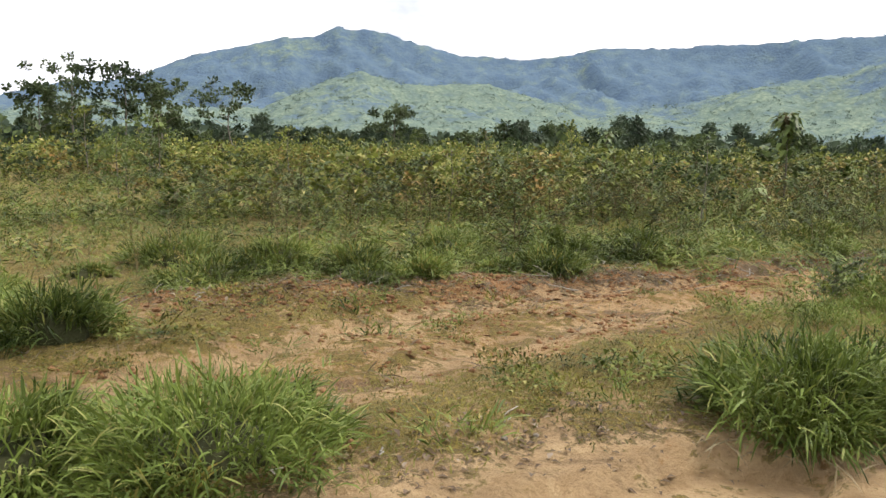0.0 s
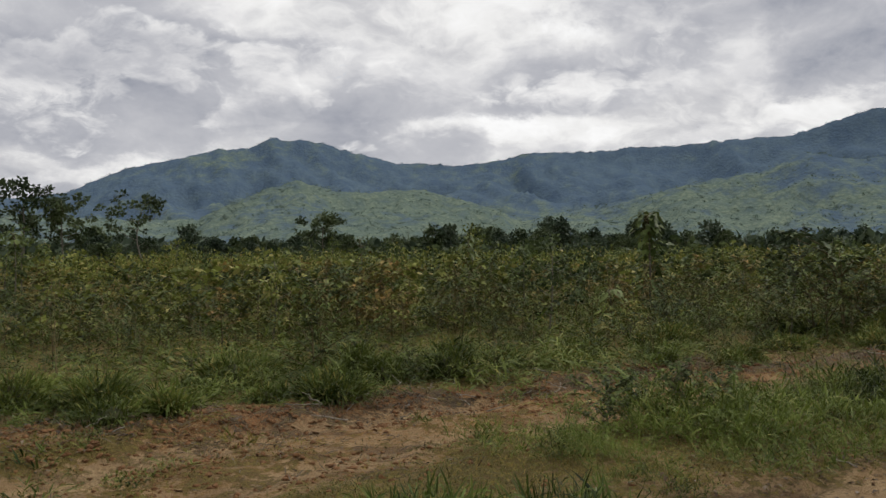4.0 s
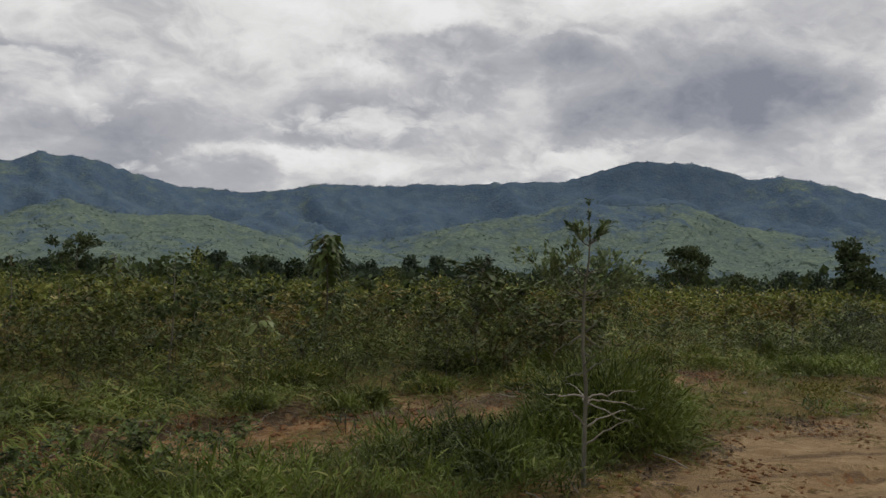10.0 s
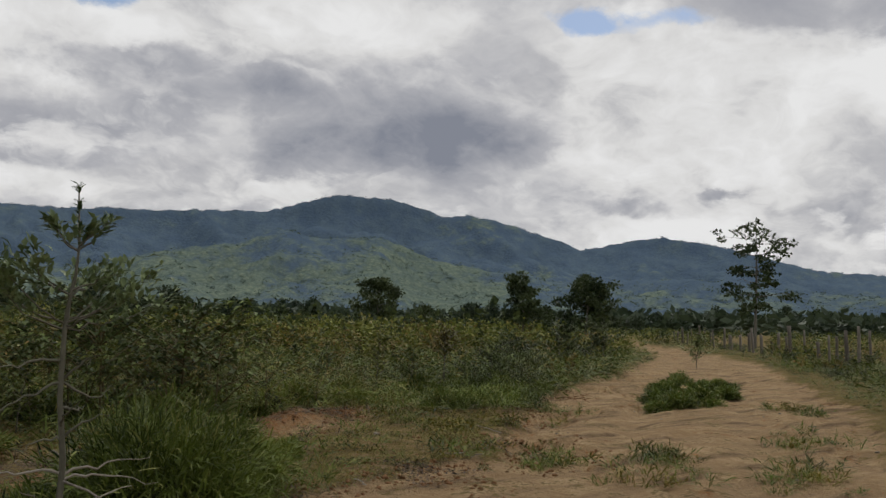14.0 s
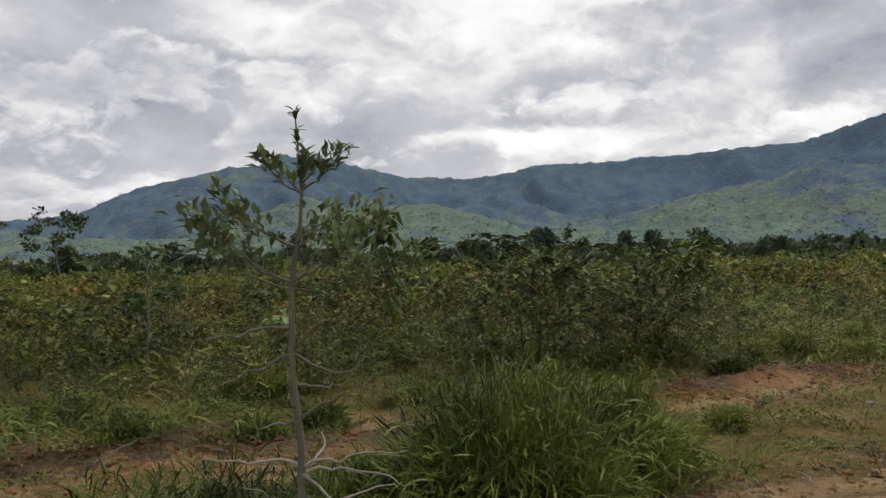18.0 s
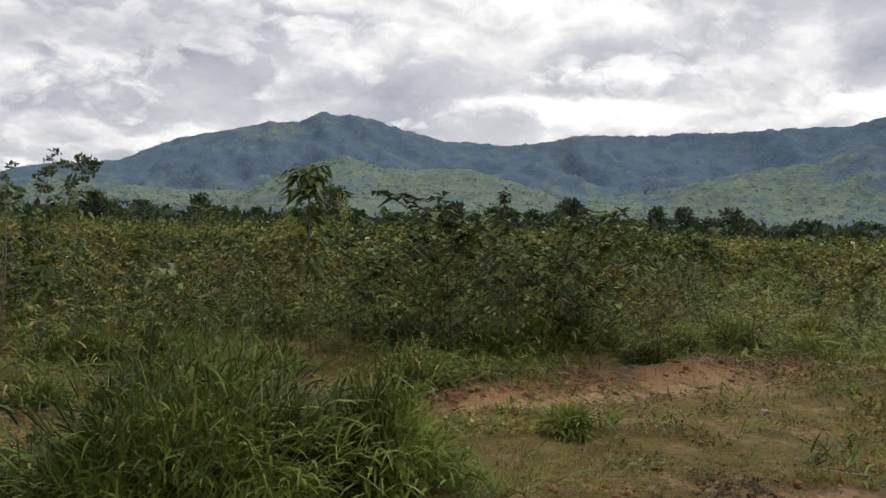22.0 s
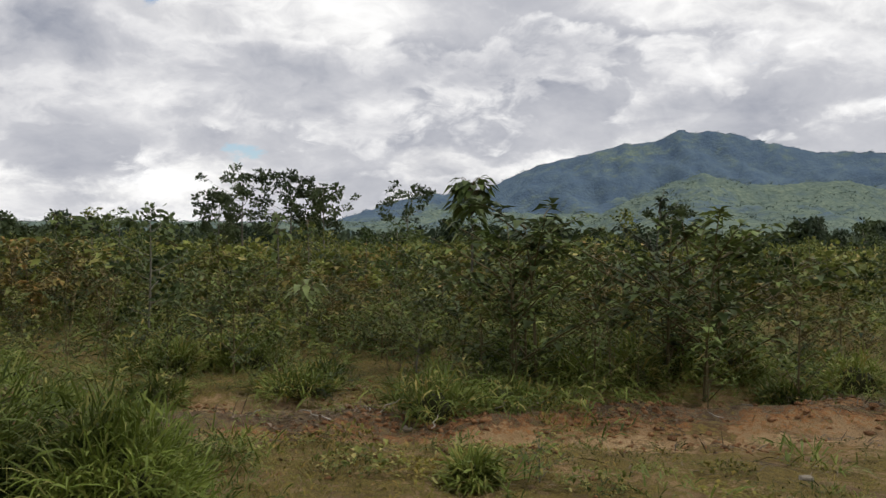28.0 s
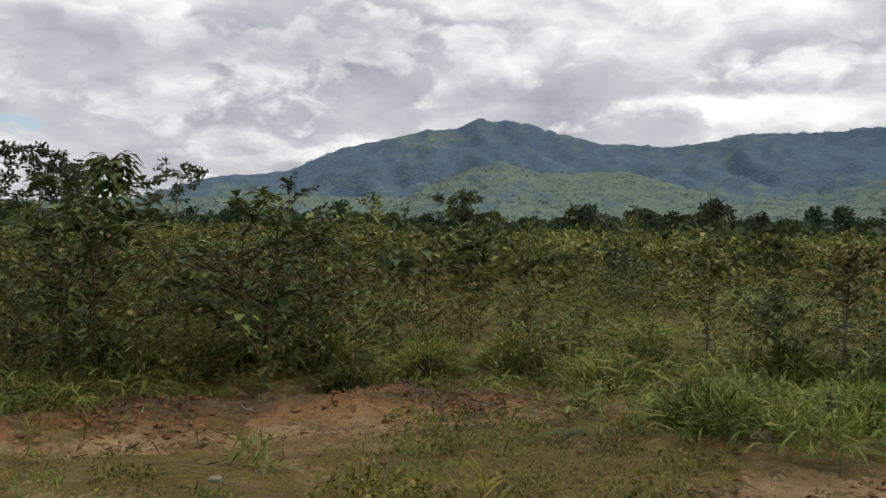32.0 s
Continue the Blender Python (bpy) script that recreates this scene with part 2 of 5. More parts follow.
def ground_material():
    """Sand, red earth, litter and thin turf, shared out by the sheet's own cover values (turf, red, litter)."""
    m, nt = material("earth_and_turf")
    at = node(nt, "ShaderNodeNewGeometry").outputs["Position"]
    cover = node(nt, "ShaderNodeAttribute", attribute="cover")
    sep = node(nt, "ShaderNodeSeparateColor", [(0, cover.outputs["Color"])])
    turf, red, litter = sep.outputs

    def grain(scale, detail=6.0, rough=0.6, warp=0.0):
        return node(nt, "ShaderNodeTexNoise", [("Vector", at), ("Scale", scale), ("Detail", detail), ("Roughness", rough), ("Distortion", warp)]).outputs[0]

    n1, n2, n3, n4 = grain(0.8, 5), grain(2.9, 8, 0.68, 0.7), grain(15.0, 7, 0.72), grain(75.0, 4, 0.7)
    c1, c2, c3, c4 = grade(nt, n1, 0.33, 0.67), grade(nt, n2, 0.34, 0.66), grade(nt, n3, 0.34, 0.66), grade(nt, n4, 0.34, 0.66)
    along = node(nt, "ShaderNodeMapping", [("Vector", at), ("Rotation", (0, 0, radians(-29))), ("Scale", (0.35, 1.6, 1))]).outputs[0]
    streak = node(nt, "ShaderNodeTexNoise", [("Vector", along), ("Scale", 1.6), ("Detail", 8.0), ("Roughness", 0.62)]).outputs[0]
    sand = blend(nt, c2, (0.265, 0.168, 0.080), (0.490, 0.350, 0.195))
    sand = blend(nt, grade(nt, streak, 0.42, 0.62), sand, blend(nt, c3, (0.180, 0.118, 0.064), (0.370, 0.252, 0.136)))
    sand = blend(nt, calc(nt, "MULTIPLY", grade(nt, streak, 0.56, 0.63), 0.85), sand, blend(nt, c4, (0.070, 0.042, 0.023), (0.165, 0.105, 0.058)))
    sand = blend(nt, calc(nt, "MULTIPLY", grade(nt, n3, 0.54, 0.68), 0.5), sand, (0.120, 0.068, 0.030))
    sand = blend(nt, calc(nt, "MULTIPLY", c4, 0.25), sand, (0.33, 0.225, 0.115))
    earth = blend(nt, c3, (0.070, 0.027, 0.010), (0.360, 0.150, 0.048))
    earth = blend(nt, calc(nt, "MULTIPLY", c4, 0.40), earth, (0.31, 0.165, 0.070))
    earth = blend(nt, calc(nt, "MULTIPLY", grade(nt, n2, 0.47, 0.58), 0.7), earth, (0.065, 0.034, 0.017))
    mat = blend(nt, c3, (0.045, 0.032, 0.020), (0.165, 0.120, 0.072))
    mat = blend(nt, calc(nt, "MULTIPLY", grade(nt, n4, 0.56, 0.66), 0.7), mat, (0.27, 0.22, 0.155))
    green = blend(nt, c3, (0.036, 0.034, 0.009), (0.215, 0.170, 0.042))
    green = blend(nt, calc(nt, "MULTIPLY", c2, 0.5), green, (0.225, 0.155, 0.050))
    green = blend(nt, calc(nt, "MULTIPLY", grade(nt, n4, 0.46, 0.60), 0.6), green, (0.060, 0.046, 0.018))

    def share(value, low, high):
        """How much of a cover shows: the sheet's value broken up by coarse and fine grain."""
        broken = calc(nt, "MULTIPLY_ADD", calc(nt, "SUBTRACT", c1, 0.5), 0.35, calc(nt, "MULTIPLY_ADD", calc(nt, "SUBTRACT", c2, 0.5), 0.75, calc(nt, "MULTIPLY_ADD", calc(nt, "SUBTRACT", c3, 0.5), 0.75, value)))
        return grade(nt, broken, low, high)

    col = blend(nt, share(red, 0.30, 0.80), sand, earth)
    col = blend(nt, share(litter, 0.42, 0.72), col, mat)
    col = blend(nt, share(turf, 0.14, 0.80), col, green)
    col = blend(nt, calc(nt, "MULTIPLY", c1, 0.12), col, (0.11, 0.078, 0.042))
    h = calc(nt, "MULTIPLY_ADD", n3, 0.6, calc(nt, "MULTIPLY_ADD", n4, 0.25, n2))
    relief = node(nt, "ShaderNodeBump", [("Strength", 0.9), ("Distance", 0.07), ("Height", h)])
    p = node(nt, "ShaderNodeBsdfPrincipled", [("Base Color", col), ("Roughness", 0.95), ("Specular IOR Level", 0.15), ("Normal", relief.outputs[0])])
    node(nt, "ShaderNodeOutputMaterial", [(0, p.outputs[0])])
    return m


def mountain_material():
    """Far wooded slopes, blue haze put into the colour; the foothills' lighter green stands for sun on thinner wood and
    grass.
    """
    m, nt = material("haze_tinted_slopes")
    at = node(nt, "ShaderNodeNewGeometry").outputs["Position"]
    kind = node(nt, "ShaderNodeAttribute", attribute="cover").outputs["Fac"]
    crowns = node(nt, "ShaderNodeTexVoronoi", [("Vector", at), ("Scale", 0.075), ("Randomness", 1.0)]).outputs[0]
    mid = node(nt, "ShaderNodeTexNoise", [("Vector", at), ("Scale", 0.016), ("Detail", 8.0), ("Roughness", 0.65)]).outputs[0]
    wide = node(nt, "ShaderNodeTexNoise", [("Vector", at), ("Scale", 0.0022), ("Detail", 5.0)]).outputs[0]
    mid = grade(nt, mid, 0.3, 0.7)
    # blue stands for the haze before the range, lighter green for sunlit foothills
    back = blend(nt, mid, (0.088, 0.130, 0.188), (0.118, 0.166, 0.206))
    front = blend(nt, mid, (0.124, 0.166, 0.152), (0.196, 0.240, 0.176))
    # darker between crowns: the shade of the gaps is painted in
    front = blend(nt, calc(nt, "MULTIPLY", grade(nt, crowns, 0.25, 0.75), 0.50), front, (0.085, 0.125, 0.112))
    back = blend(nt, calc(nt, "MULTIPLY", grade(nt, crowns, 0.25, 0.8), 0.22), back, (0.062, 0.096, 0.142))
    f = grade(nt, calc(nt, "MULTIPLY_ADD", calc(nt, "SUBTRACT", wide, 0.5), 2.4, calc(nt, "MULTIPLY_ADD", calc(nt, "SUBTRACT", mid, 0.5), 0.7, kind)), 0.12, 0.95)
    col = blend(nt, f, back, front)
    relief = node(nt, "ShaderNodeBump", [("Strength", 0.4), ("Distance", 10.0), ("Height", calc(nt, "MULTIPLY_ADD", crowns, -0.8, mid))])
    p = node(nt, "ShaderNodeBsdfDiffuse", [("Color", col), ("Normal", relief.outputs[0])])
    node(nt, "ShaderNodeOutputMaterial", [(0, p.outputs[0])])
    return m


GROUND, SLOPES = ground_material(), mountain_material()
GRASS = leafy("green_grass_blade", (0.009, 0.021, 0.004), (0.20, 0.26, 0.052), (0.3, 0.29, 0.1))
FIELD_GRASS = leafy("meadow_grass_blade", (0.016, 0.030, 0.005), (0.225, 0.275, 0.060), (0.31, 0.25, 0.08))
TURF = leafy("short_turf_blade", (0.045, 0.05, 0.01), (0.25, 0.225, 0.045), (0.32, 0.22, 0.06))
STRAW = leafy("dry_straw", (0.10, 0.075, 0.04), (0.28, 0.22, 0.12))
# green grass again with deeper darks, shade put into tussock and verge blades
SHADED_GRASS = leafy("shaded_grass_blade", (0.006, 0.015, 0.003), (0.212, 0.270, 0.052), (0.26, 0.25, 0.08), through=0.2)
WEED = leafy("weed_leaf", (0.014, 0.028, 0.006), (0.275, 0.305, 0.070), (0.37, 0.32, 0.12))
RUSTY = leafy("rusty_weed_leaf", (0.040, 0.036, 0.010), (0.285, 0.235, 0.064), (0.34, 0.20, 0.065))
SHRUB = leafy("shrub_leaf", (0.009, 0.019, 0.007), (0.14, 0.182, 0.068), patch=0.8)
PALE = leafy("pale_young_leaf", (0.11, 0.15, 0.045), (0.28, 0.32, 0.13), rough=0.4)
TREE_LEAF = leafy("tree_leaf", (0.010, 0.022, 0.010), (0.110, 0.142, 0.060), patch=0.06)
FAR_LEAF = leafy("far_tree_leaf", (0.022, 0.038, 0.026), (0.090, 0.120, 0.066), patch=0.03)
SAP_LEAF = leafy("sapling_leaf", (0.045, 0.074, 0.032), (0.25, 0.31, 0.14), rough=0.35, patch=2.0)
HERB = leafy("herb_leaf", (0.009, 0.021, 0.006), (0.225, 0.29, 0.08), patch=0.7)
MID_LEAF = leafy("mid_green_leaf", (0.030, 0.052, 0.014), (0.15, 0.19, 0.058), rough=0.45)
# leaf colours of the far hills, paled and blued to stand for haze
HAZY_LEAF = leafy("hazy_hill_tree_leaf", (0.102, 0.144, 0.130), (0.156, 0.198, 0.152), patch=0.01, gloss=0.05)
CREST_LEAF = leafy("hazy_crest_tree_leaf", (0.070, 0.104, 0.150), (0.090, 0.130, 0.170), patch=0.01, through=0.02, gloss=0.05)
BARK = rough_stuff("grey_brown_bark", (0.062, 0.057, 0.047), (0.23, 0.21, 0.17), 40, stretch=(1, 1, 0.25))
STEM = rough_stuff("weed_stem", (0.07, 0.06, 0.03), (0.17, 0.13, 0.07), 60)
DEADWOOD = rough_stuff("bleached_dead_wood", (0.13, 0.115, 0.095), (0.42, 0.385, 0.33), 50, stretch=(1, 1, 0.2))
POST = rough_stuff("weathered_post_wood", (0.05, 0.042, 0.034), (0.30, 0.27, 0.23), 18, stretch=(1, 1, 0.15))
CLOD = rough_stuff("red_earth_clod", (0.075, 0.037, 0.017), (0.30, 0.155, 0.070), 22, bump=0.8)
STONE = rough_stuff("pale_stone", (0.16, 0.135, 0.105), (0.34, 0.30, 0.24), 25, bump=0.5)
LITTER = leafy("dead_leaf", (0.045, 0.028, 0.018), (0.17, 0.115, 0.07), (0.28, 0.22, 0.16), through=0.1)
DEAD_GRASS = leafy("dead_brown_grass", (0.045, 0.032, 0.020), (0.20, 0.15, 0.095), through=0.1)
# dark filling that stands for the shade inside tussocks
SHADE_CORE = rough_stuff("dark_shade_core", (0.016, 0.020, 0.007), (0.060, 0.060, 0.024), 40, bump=0.8)
SAP_BARK = rough_stuff("pale_sapling_bark", (0.045, 0.044, 0.032), (0.24, 0.23, 0.175), 40, stretch=(1, 1, 0.3))
WIRE = rough_stuff("rusted_wire", (0.07, 0.05, 0.04), (0.16, 0.12, 0.10), 60)

# ---- tools for meshes ----
rng = np.random.default_rng(7)
ALONG, ACROSS, ORIGIN = np.array([0.8744, 0.4852]), np.array([-0.4852, 0.8744]), np.array([0.15, 0.14])


def world_xy(s, n):
    """s: metres along the lane from the start, n: metres to its left."""
    s, n = np.asarray(s, float), np.asarray(n, float)
    return np.stack([ORIGIN[0] + s * ALONG[0] + n * ACROSS[0], ORIGIN[1] + s * ALONG[1] + n * ACROSS[1]], -1)


def lane_sn(x, y):
    dx, dy = np.asarray(x, float) - ORIGIN[0], np.asarray(y, float) - ORIGIN[1]
    return dx * ALONG[0] + dy * ALONG[1], dx * ACROSS[0] + dy * ACROSS[1]


def hashed(i, j, seed):
    v = np.sin(i * 127.1 + j * 311.7 + seed * 74.7) * 43758.5453
    return v - np.floor(v)


def value_noise(x, y, seed=0):
    x, y = np.asarray(x, float), np.asarray(y, float)
    i, j = np.floor(x), np.floor(y)
    fx, fy = x - i, y - j
    fx, fy = fx * fx * (3 - 2 * fx), fy * fy * (3 - 2 * fy)
    a, b = hashed(i, j, seed), hashed(i + 1, j, seed)
    c, d = hashed(i, j + 1, seed), hashed(i + 1, j + 1, seed)
    return (a + (b - a) * fx) * (1 - fy) + (c + (d - c) * fx) * fy


def fractal(x, y, seed=0, octaves=4):
    total, k = 0.0, 0.5
    for o in range(octaves):
        total = total + k * value_noise(np.asarray(x) * 2**o, np.asarray(y) * 2**o, seed + o)
        k /= 2
    return total


def step(x, lo, hi):
    t = np.clip((np.asarray(x, float) - lo) / (hi - lo), 0, 1)
    return t * t * (3 - 2 * t)


def mesh_of(name, v, f, mats, which=None, smooth=False):
    """A mesh from arrays of places and triangles."""
    v, f = np.asarray(v, np.float32), np.asarray(f, np.int32)
    me = bpy.data.meshes.new(name)
    me.vertices.add(len(v))
    me.vertices.foreach_set("co", v.ravel())
    me.loops.add(f.size)
    me.loops.foreach_set("vertex_index", f.ravel())
    me.polygons.add(len(f))
    me.polygons.foreach_set("loop_start", np.arange(0, f.size, f.shape[1], dtype=np.int32))
    for m in mats if isinstance(mats, (list, tuple)) else [mats]:
        me.materials.append(m)
    if which is not None:
        me.polygons.foreach_set("material_index", np.asarray(which, np.int32))
    if smooth:
        me.polygons.foreach_set("use_smooth", np.ones(len(f), bool))
    me.update(calc_edges=True)
    return me


def part(name, me, parent, label=""):
    ob = new(name, me)
    ob.parent = parent
    return tagged(ob, label)


def joined(pieces):
    """One pair of arrays from several."""
    vs, fs, k = [], [], 0
    for v, f in pieces:
        vs.append(v)
        fs.append(f + k)
        k += len(v)
    return np.concatenate(vs), np.concatenate(fs)


def scattered(shapes, xyz, turn, size, pick):
    """Copies of the shapes (places, triangles, material of each) laid down at xyz, turned about z, sized (one number, or wide and tall)."""
    vs, fs, ws, k = [], [], [], 0
    for i, (v, f, w) in enumerate(shapes):
        at = np.nonzero(pick == i)[0]
        if not len(at):
            continue
        c, s = np.cos(turn[at])[:, None], np.sin(turn[at])[:, None]
        sz = size[at]
        sz = sz[:, None] if sz.ndim == 1 else sz
        wide, tall = sz[:, :1], sz[:, -1:]
        x = (v[:, 0] * c - v[:, 1] * s) * wide + xyz[at, :1]
        y = (v[:, 0] * s + v[:, 1] * c) * wide + xyz[at, 1:2]
        z = v[:, 2] * tall + xyz[at, 2:3]
        vs.append(np.stack([x, y, z], -1).reshape(-1, 3))
        fs.append((f[None] + (np.arange(len(at)) * len(v))[:, None, None]).reshape(-1, 3) + k)
        ws.append(np.tile(w, len(at)))
        k += len(at) * len(v)
    return np.concatenate(vs), np.concatenate(fs), np.concatenate(ws)


def whole(*groups):
    """One shape from groups of (places, triangles), each with the next material."""
    v, f = joined(groups)
    return v, f, np.concatenate([np.full(len(g[1]), i) for i, g in enumerate(groups)])


def unit(a):
    return a / np.maximum(np.linalg.norm(a, axis=-1, keepdims=True), 1e-9)


def tube(points, radii, sides=5):
    """A tapered stem through the points."""
    p = np.asarray(points, float)
    d = unit(np.gradient(p, axis=0))
    ref = np.where(np.abs(d[:, 2:3]) > 0.9, [[1.0, 0, 0]], [[0, 0, 1.0]])
    a = unit(np.cross(d, ref))
    b = np.cross(d, a)
    t = np.arange(sides) / sides * 2 * np.pi
    r = np.asarray(radii, float)[:, None, None]
    v = p[:, None] + r * (np.cos(t)[None, :, None] * a[:, None] + np.sin(t)[None, :, None] * b[:, None])
    f = []
    for i in range(len(p) - 1):
        for j in range(sides):
            q, w = i * sides + j, i * sides + (j + 1) % sides
            f += [(q, w, w + sides), (q, w + sides, q + sides)]
    e = (len(p) - 1) * sides
    f += [(e, e + j, e + j + 1) for j in range(1, sides - 1)]
    return v.reshape(-1, 3), np.array(f)


def leaves(base, way, length, width, fold=0.25, droop=0.2):
    """Folded leaves: base places, ways, lengths and widths; four triangles each."""
    way = unit(np.asarray(way, float))
    side = unit(np.cross(way, np.array([0, 0, 1.0])) + 1e-4)
    up = np.cross(side, way)
    L, W = np.asarray(length)[:, None], np.asarray(width)[:, None]
    mid = base + way * L * 0.45
    tip = base + way * L * 0.97 - np.array([0, 0, 1.0]) * L * droop
    v = np.stack([base, mid - side * W / 2 + up * W * fold, mid + side * W / 2 + up * W * fold, tip, mid], 1)
    f = np.array([(0, 4, 1), (0, 2, 4), (1, 4, 3), (4, 2, 3)])
    return v.reshape(-1, 3), (f[None] + (np.arange(len(v)) * 5)[:, None, None]).reshape(-1, 3)


def flat_leaves(base, way, length, width):
    """Cheap leaves for plants far off: two triangles each."""
    way = unit(np.asarray(way, float))
    side = unit(np.cross(way, unit(rng.normal(size=way.shape))) + 1e-4)
    L, W = np.asarray(length)[:, None], np.asarray(width)[:, None]
    mid = base + way * L * 0.5
    v = np.stack([base, mid - side * W / 2, base + way * L, mid + side * W / 2], 1)
    f = np.array([(0, 1, 2), (0, 2, 3)])
    return v.reshape(-1, 3), (f[None] + (np.arange(len(v)) * 4)[:, None, None]).reshape(-1, 3)


def blades(base, out, height, reach, width, parts=3):
    """Grass blades that rise and bend outward; a tapered ribbon each."""
    n = len(base)
    out = unit(np.c_[out, np.zeros(n)])
    side = np.stack([-out[:, 1], out[:, 0], np.zeros(n)], -1)
    twist = rng.uniform(-0.7, 0.7, (n, 1))
    side = unit(side + out * twist)
    rows = []
    for k in range(parts + 1):
        t = k / parts
        p = base + out * (reach * t**1.8)[:, None]
        p[:, 2] += height * (t - 0.22 * t**3 * np.clip(reach / np.maximum(height, 1e-3), 0, 2.2))
        w = (width * (1 - t**1.6) * (0.75 + 0.5 * t))[:, None] / 2
        rows += [p] if k == parts else [p - side * w, p + side * w]
    v = np.stack(rows, 1)
    f = []
    for k in range(parts - 1):
        a = 2 * k
        f += [(a, a + 1, a + 3), (a, a + 3, a + 2)]
    f.append((2 * parts - 2, 2 * parts - 1, 2 * parts))
    f = np.array(f)
    return v.reshape(-1, 3), (f[None] + (np.arange(n) * (2 * parts + 1))[:, None, None]).reshape(-1, 3)


def ribbons(base, way, length, width, droop, parts=3):
    """Leaf blades that leave in a given way and sink under their weight."""
    n = len(base)
    way = unit(way)
    side = unit(np.cross(way, np.array([0, 0, 1.0])) + rng.normal(size=(n, 3)) * 0.35)
    rows = []
    for k in range(parts + 1):
        t = k / parts
        p = base + way * (length * t)[:, None]
        p[:, 2] -= droop * length * t * t
        w = (width * (0.7 + 1.2 * t) * (1 - t**2.2))[:, None] / 2
        rows += [p] if k == parts else [p - side * w, p + side * w]
    v = np.stack(rows, 1)
    f = []
    for k in range(parts - 1):
        a = 2 * k
        f += [(a, a + 1, a + 3), (a, a + 3, a + 2)]
    f.append((2 * parts - 2, 2 * parts - 1, 2 * parts))
    f = np.array(f)
    return v.reshape(-1, 3), (f[None] + (np.arange(n) * (2 * parts + 1))[:, None, None]).reshape(-1, 3)

# ---- the ground: one sheet with lane, side track, bank and meadow ----


def lane_centre(s):
    return np.interp(s, [0, 12, 16, 20, 25, 32, 43, 50, 60, 80, 400, 4000], [0.9, 0.95, 0.8, 1.0, 1.5, 1.85, 2.75, 3.8, 6.2, 12, 90, 900])


def lane_half(s):
    return np.interp(s, [0, 3, 6, 10, 14, 16.5, 18, 21, 25, 32, 43, 50, 400], [2.15, 2.0, 2.05, 1.85, 2.25, 1.85, 2.15, 2.6, 2.85, 2.55, 2.05, 1.5, 1.2])


def track_centre(s):
    s = np.asarray(s, float)
    return 6.6 - 0.034 * np.maximum(8 - s, 0) ** 2 * (s > -6) - 6.7 * (s <= -6)


def meadow_edge(s):
    return 7.65 - 0.55 * step(s, 9, 13) + 0.9 * (fractal(np.asarray(s) * 0.45, 3.3, 21) - 0.45) - 3.0 * step(s, 20.5, 24) - 0.5 * step(s, 17, 20)


def masks(s, n):
    edge = 1.5 * (fractal(s * 0.8, n * 0.8, 5, 5) - 0.47)
    lane = 1 - step(np.abs(n - lane_centre(s)) + edge, lane_half(s) - 0.15, lane_half(s) + 0.35)
    track = (1 - step(np.abs(n - track_centre(s)) + edge, 0.75, 1.35)) * (1 - step(s, 18, 22)) * step(s, -7, -3)
    bank = np.exp(-(((n - meadow_edge(s) + 0.25) / 0.42) ** 2)) * (1 - step(s, 18, 21)) * step(s, -4, 0)
    return lane, track, bank


def ground_height(x, y):
    s, n = lane_sn(x, y)
    lane, track, bank = masks(s, n)
    near = 1 / (1 + (np.hypot(s - 9, n - 6) / 60) ** 2)
    lumps = fractal(s * 1.7, n * 1.7, 9, 4) - 0.46
    ruts = np.exp(-(((n - lane_centre(s) - 0.85) / 0.28) ** 2)) + np.exp(-(((n - lane_centre(s) + 0.85) / 0.28) ** 2))
    wheel = np.exp(-(((n - track_centre(s) - 0.6) / 0.2) ** 2)) + np.exp(-(((n - track_centre(s) + 0.6) / 0.2) ** 2))
    worn = step(fractal(s * 0.42, n * 1.25, 77, 5), 0.48, 0.525) * lane * (0.35 + 0.65 * step(n - lane_centre(s), 0.1, 1.0))
    z = 0.05 * (1 - lane) - 0.10 * near * worn - 0.05 * lane * ruts - track * (0.09 + 0.05 * wheel) + bank * (0.04 + 0.16 * np.clip(fractal(s * 0.8, 1.5, 33) - 0.3, 0, 1))
    z = z + near * (lumps * (0.08 + 0.05 * bank + 0.09 * track - 0.04 * lane) + (fractal(s * 4.1, n * 4.1, 19, 2) - 0.37) * (0.035 + 0.11 * bank + 0.05 * track)) + 0.25 * near * (fractal(s * 0.12, n * 0.12, 2) - 0.45) * step(n, 8, 14)
    return z


def spread_lines(lo, hi, fine, far):
    """Grid lines at a fine even step between lo and hi, growing apart out to far."""
    inner = np.arange(lo, hi, fine)
    out, d = [], fine
    while not out or out[-1] < far:
        d *= 1.16
        out.append((out[-1] if out else 0) + d)
    out = np.array(out)
    return np.concatenate([lo - out[::-1], inner, hi - fine + out])


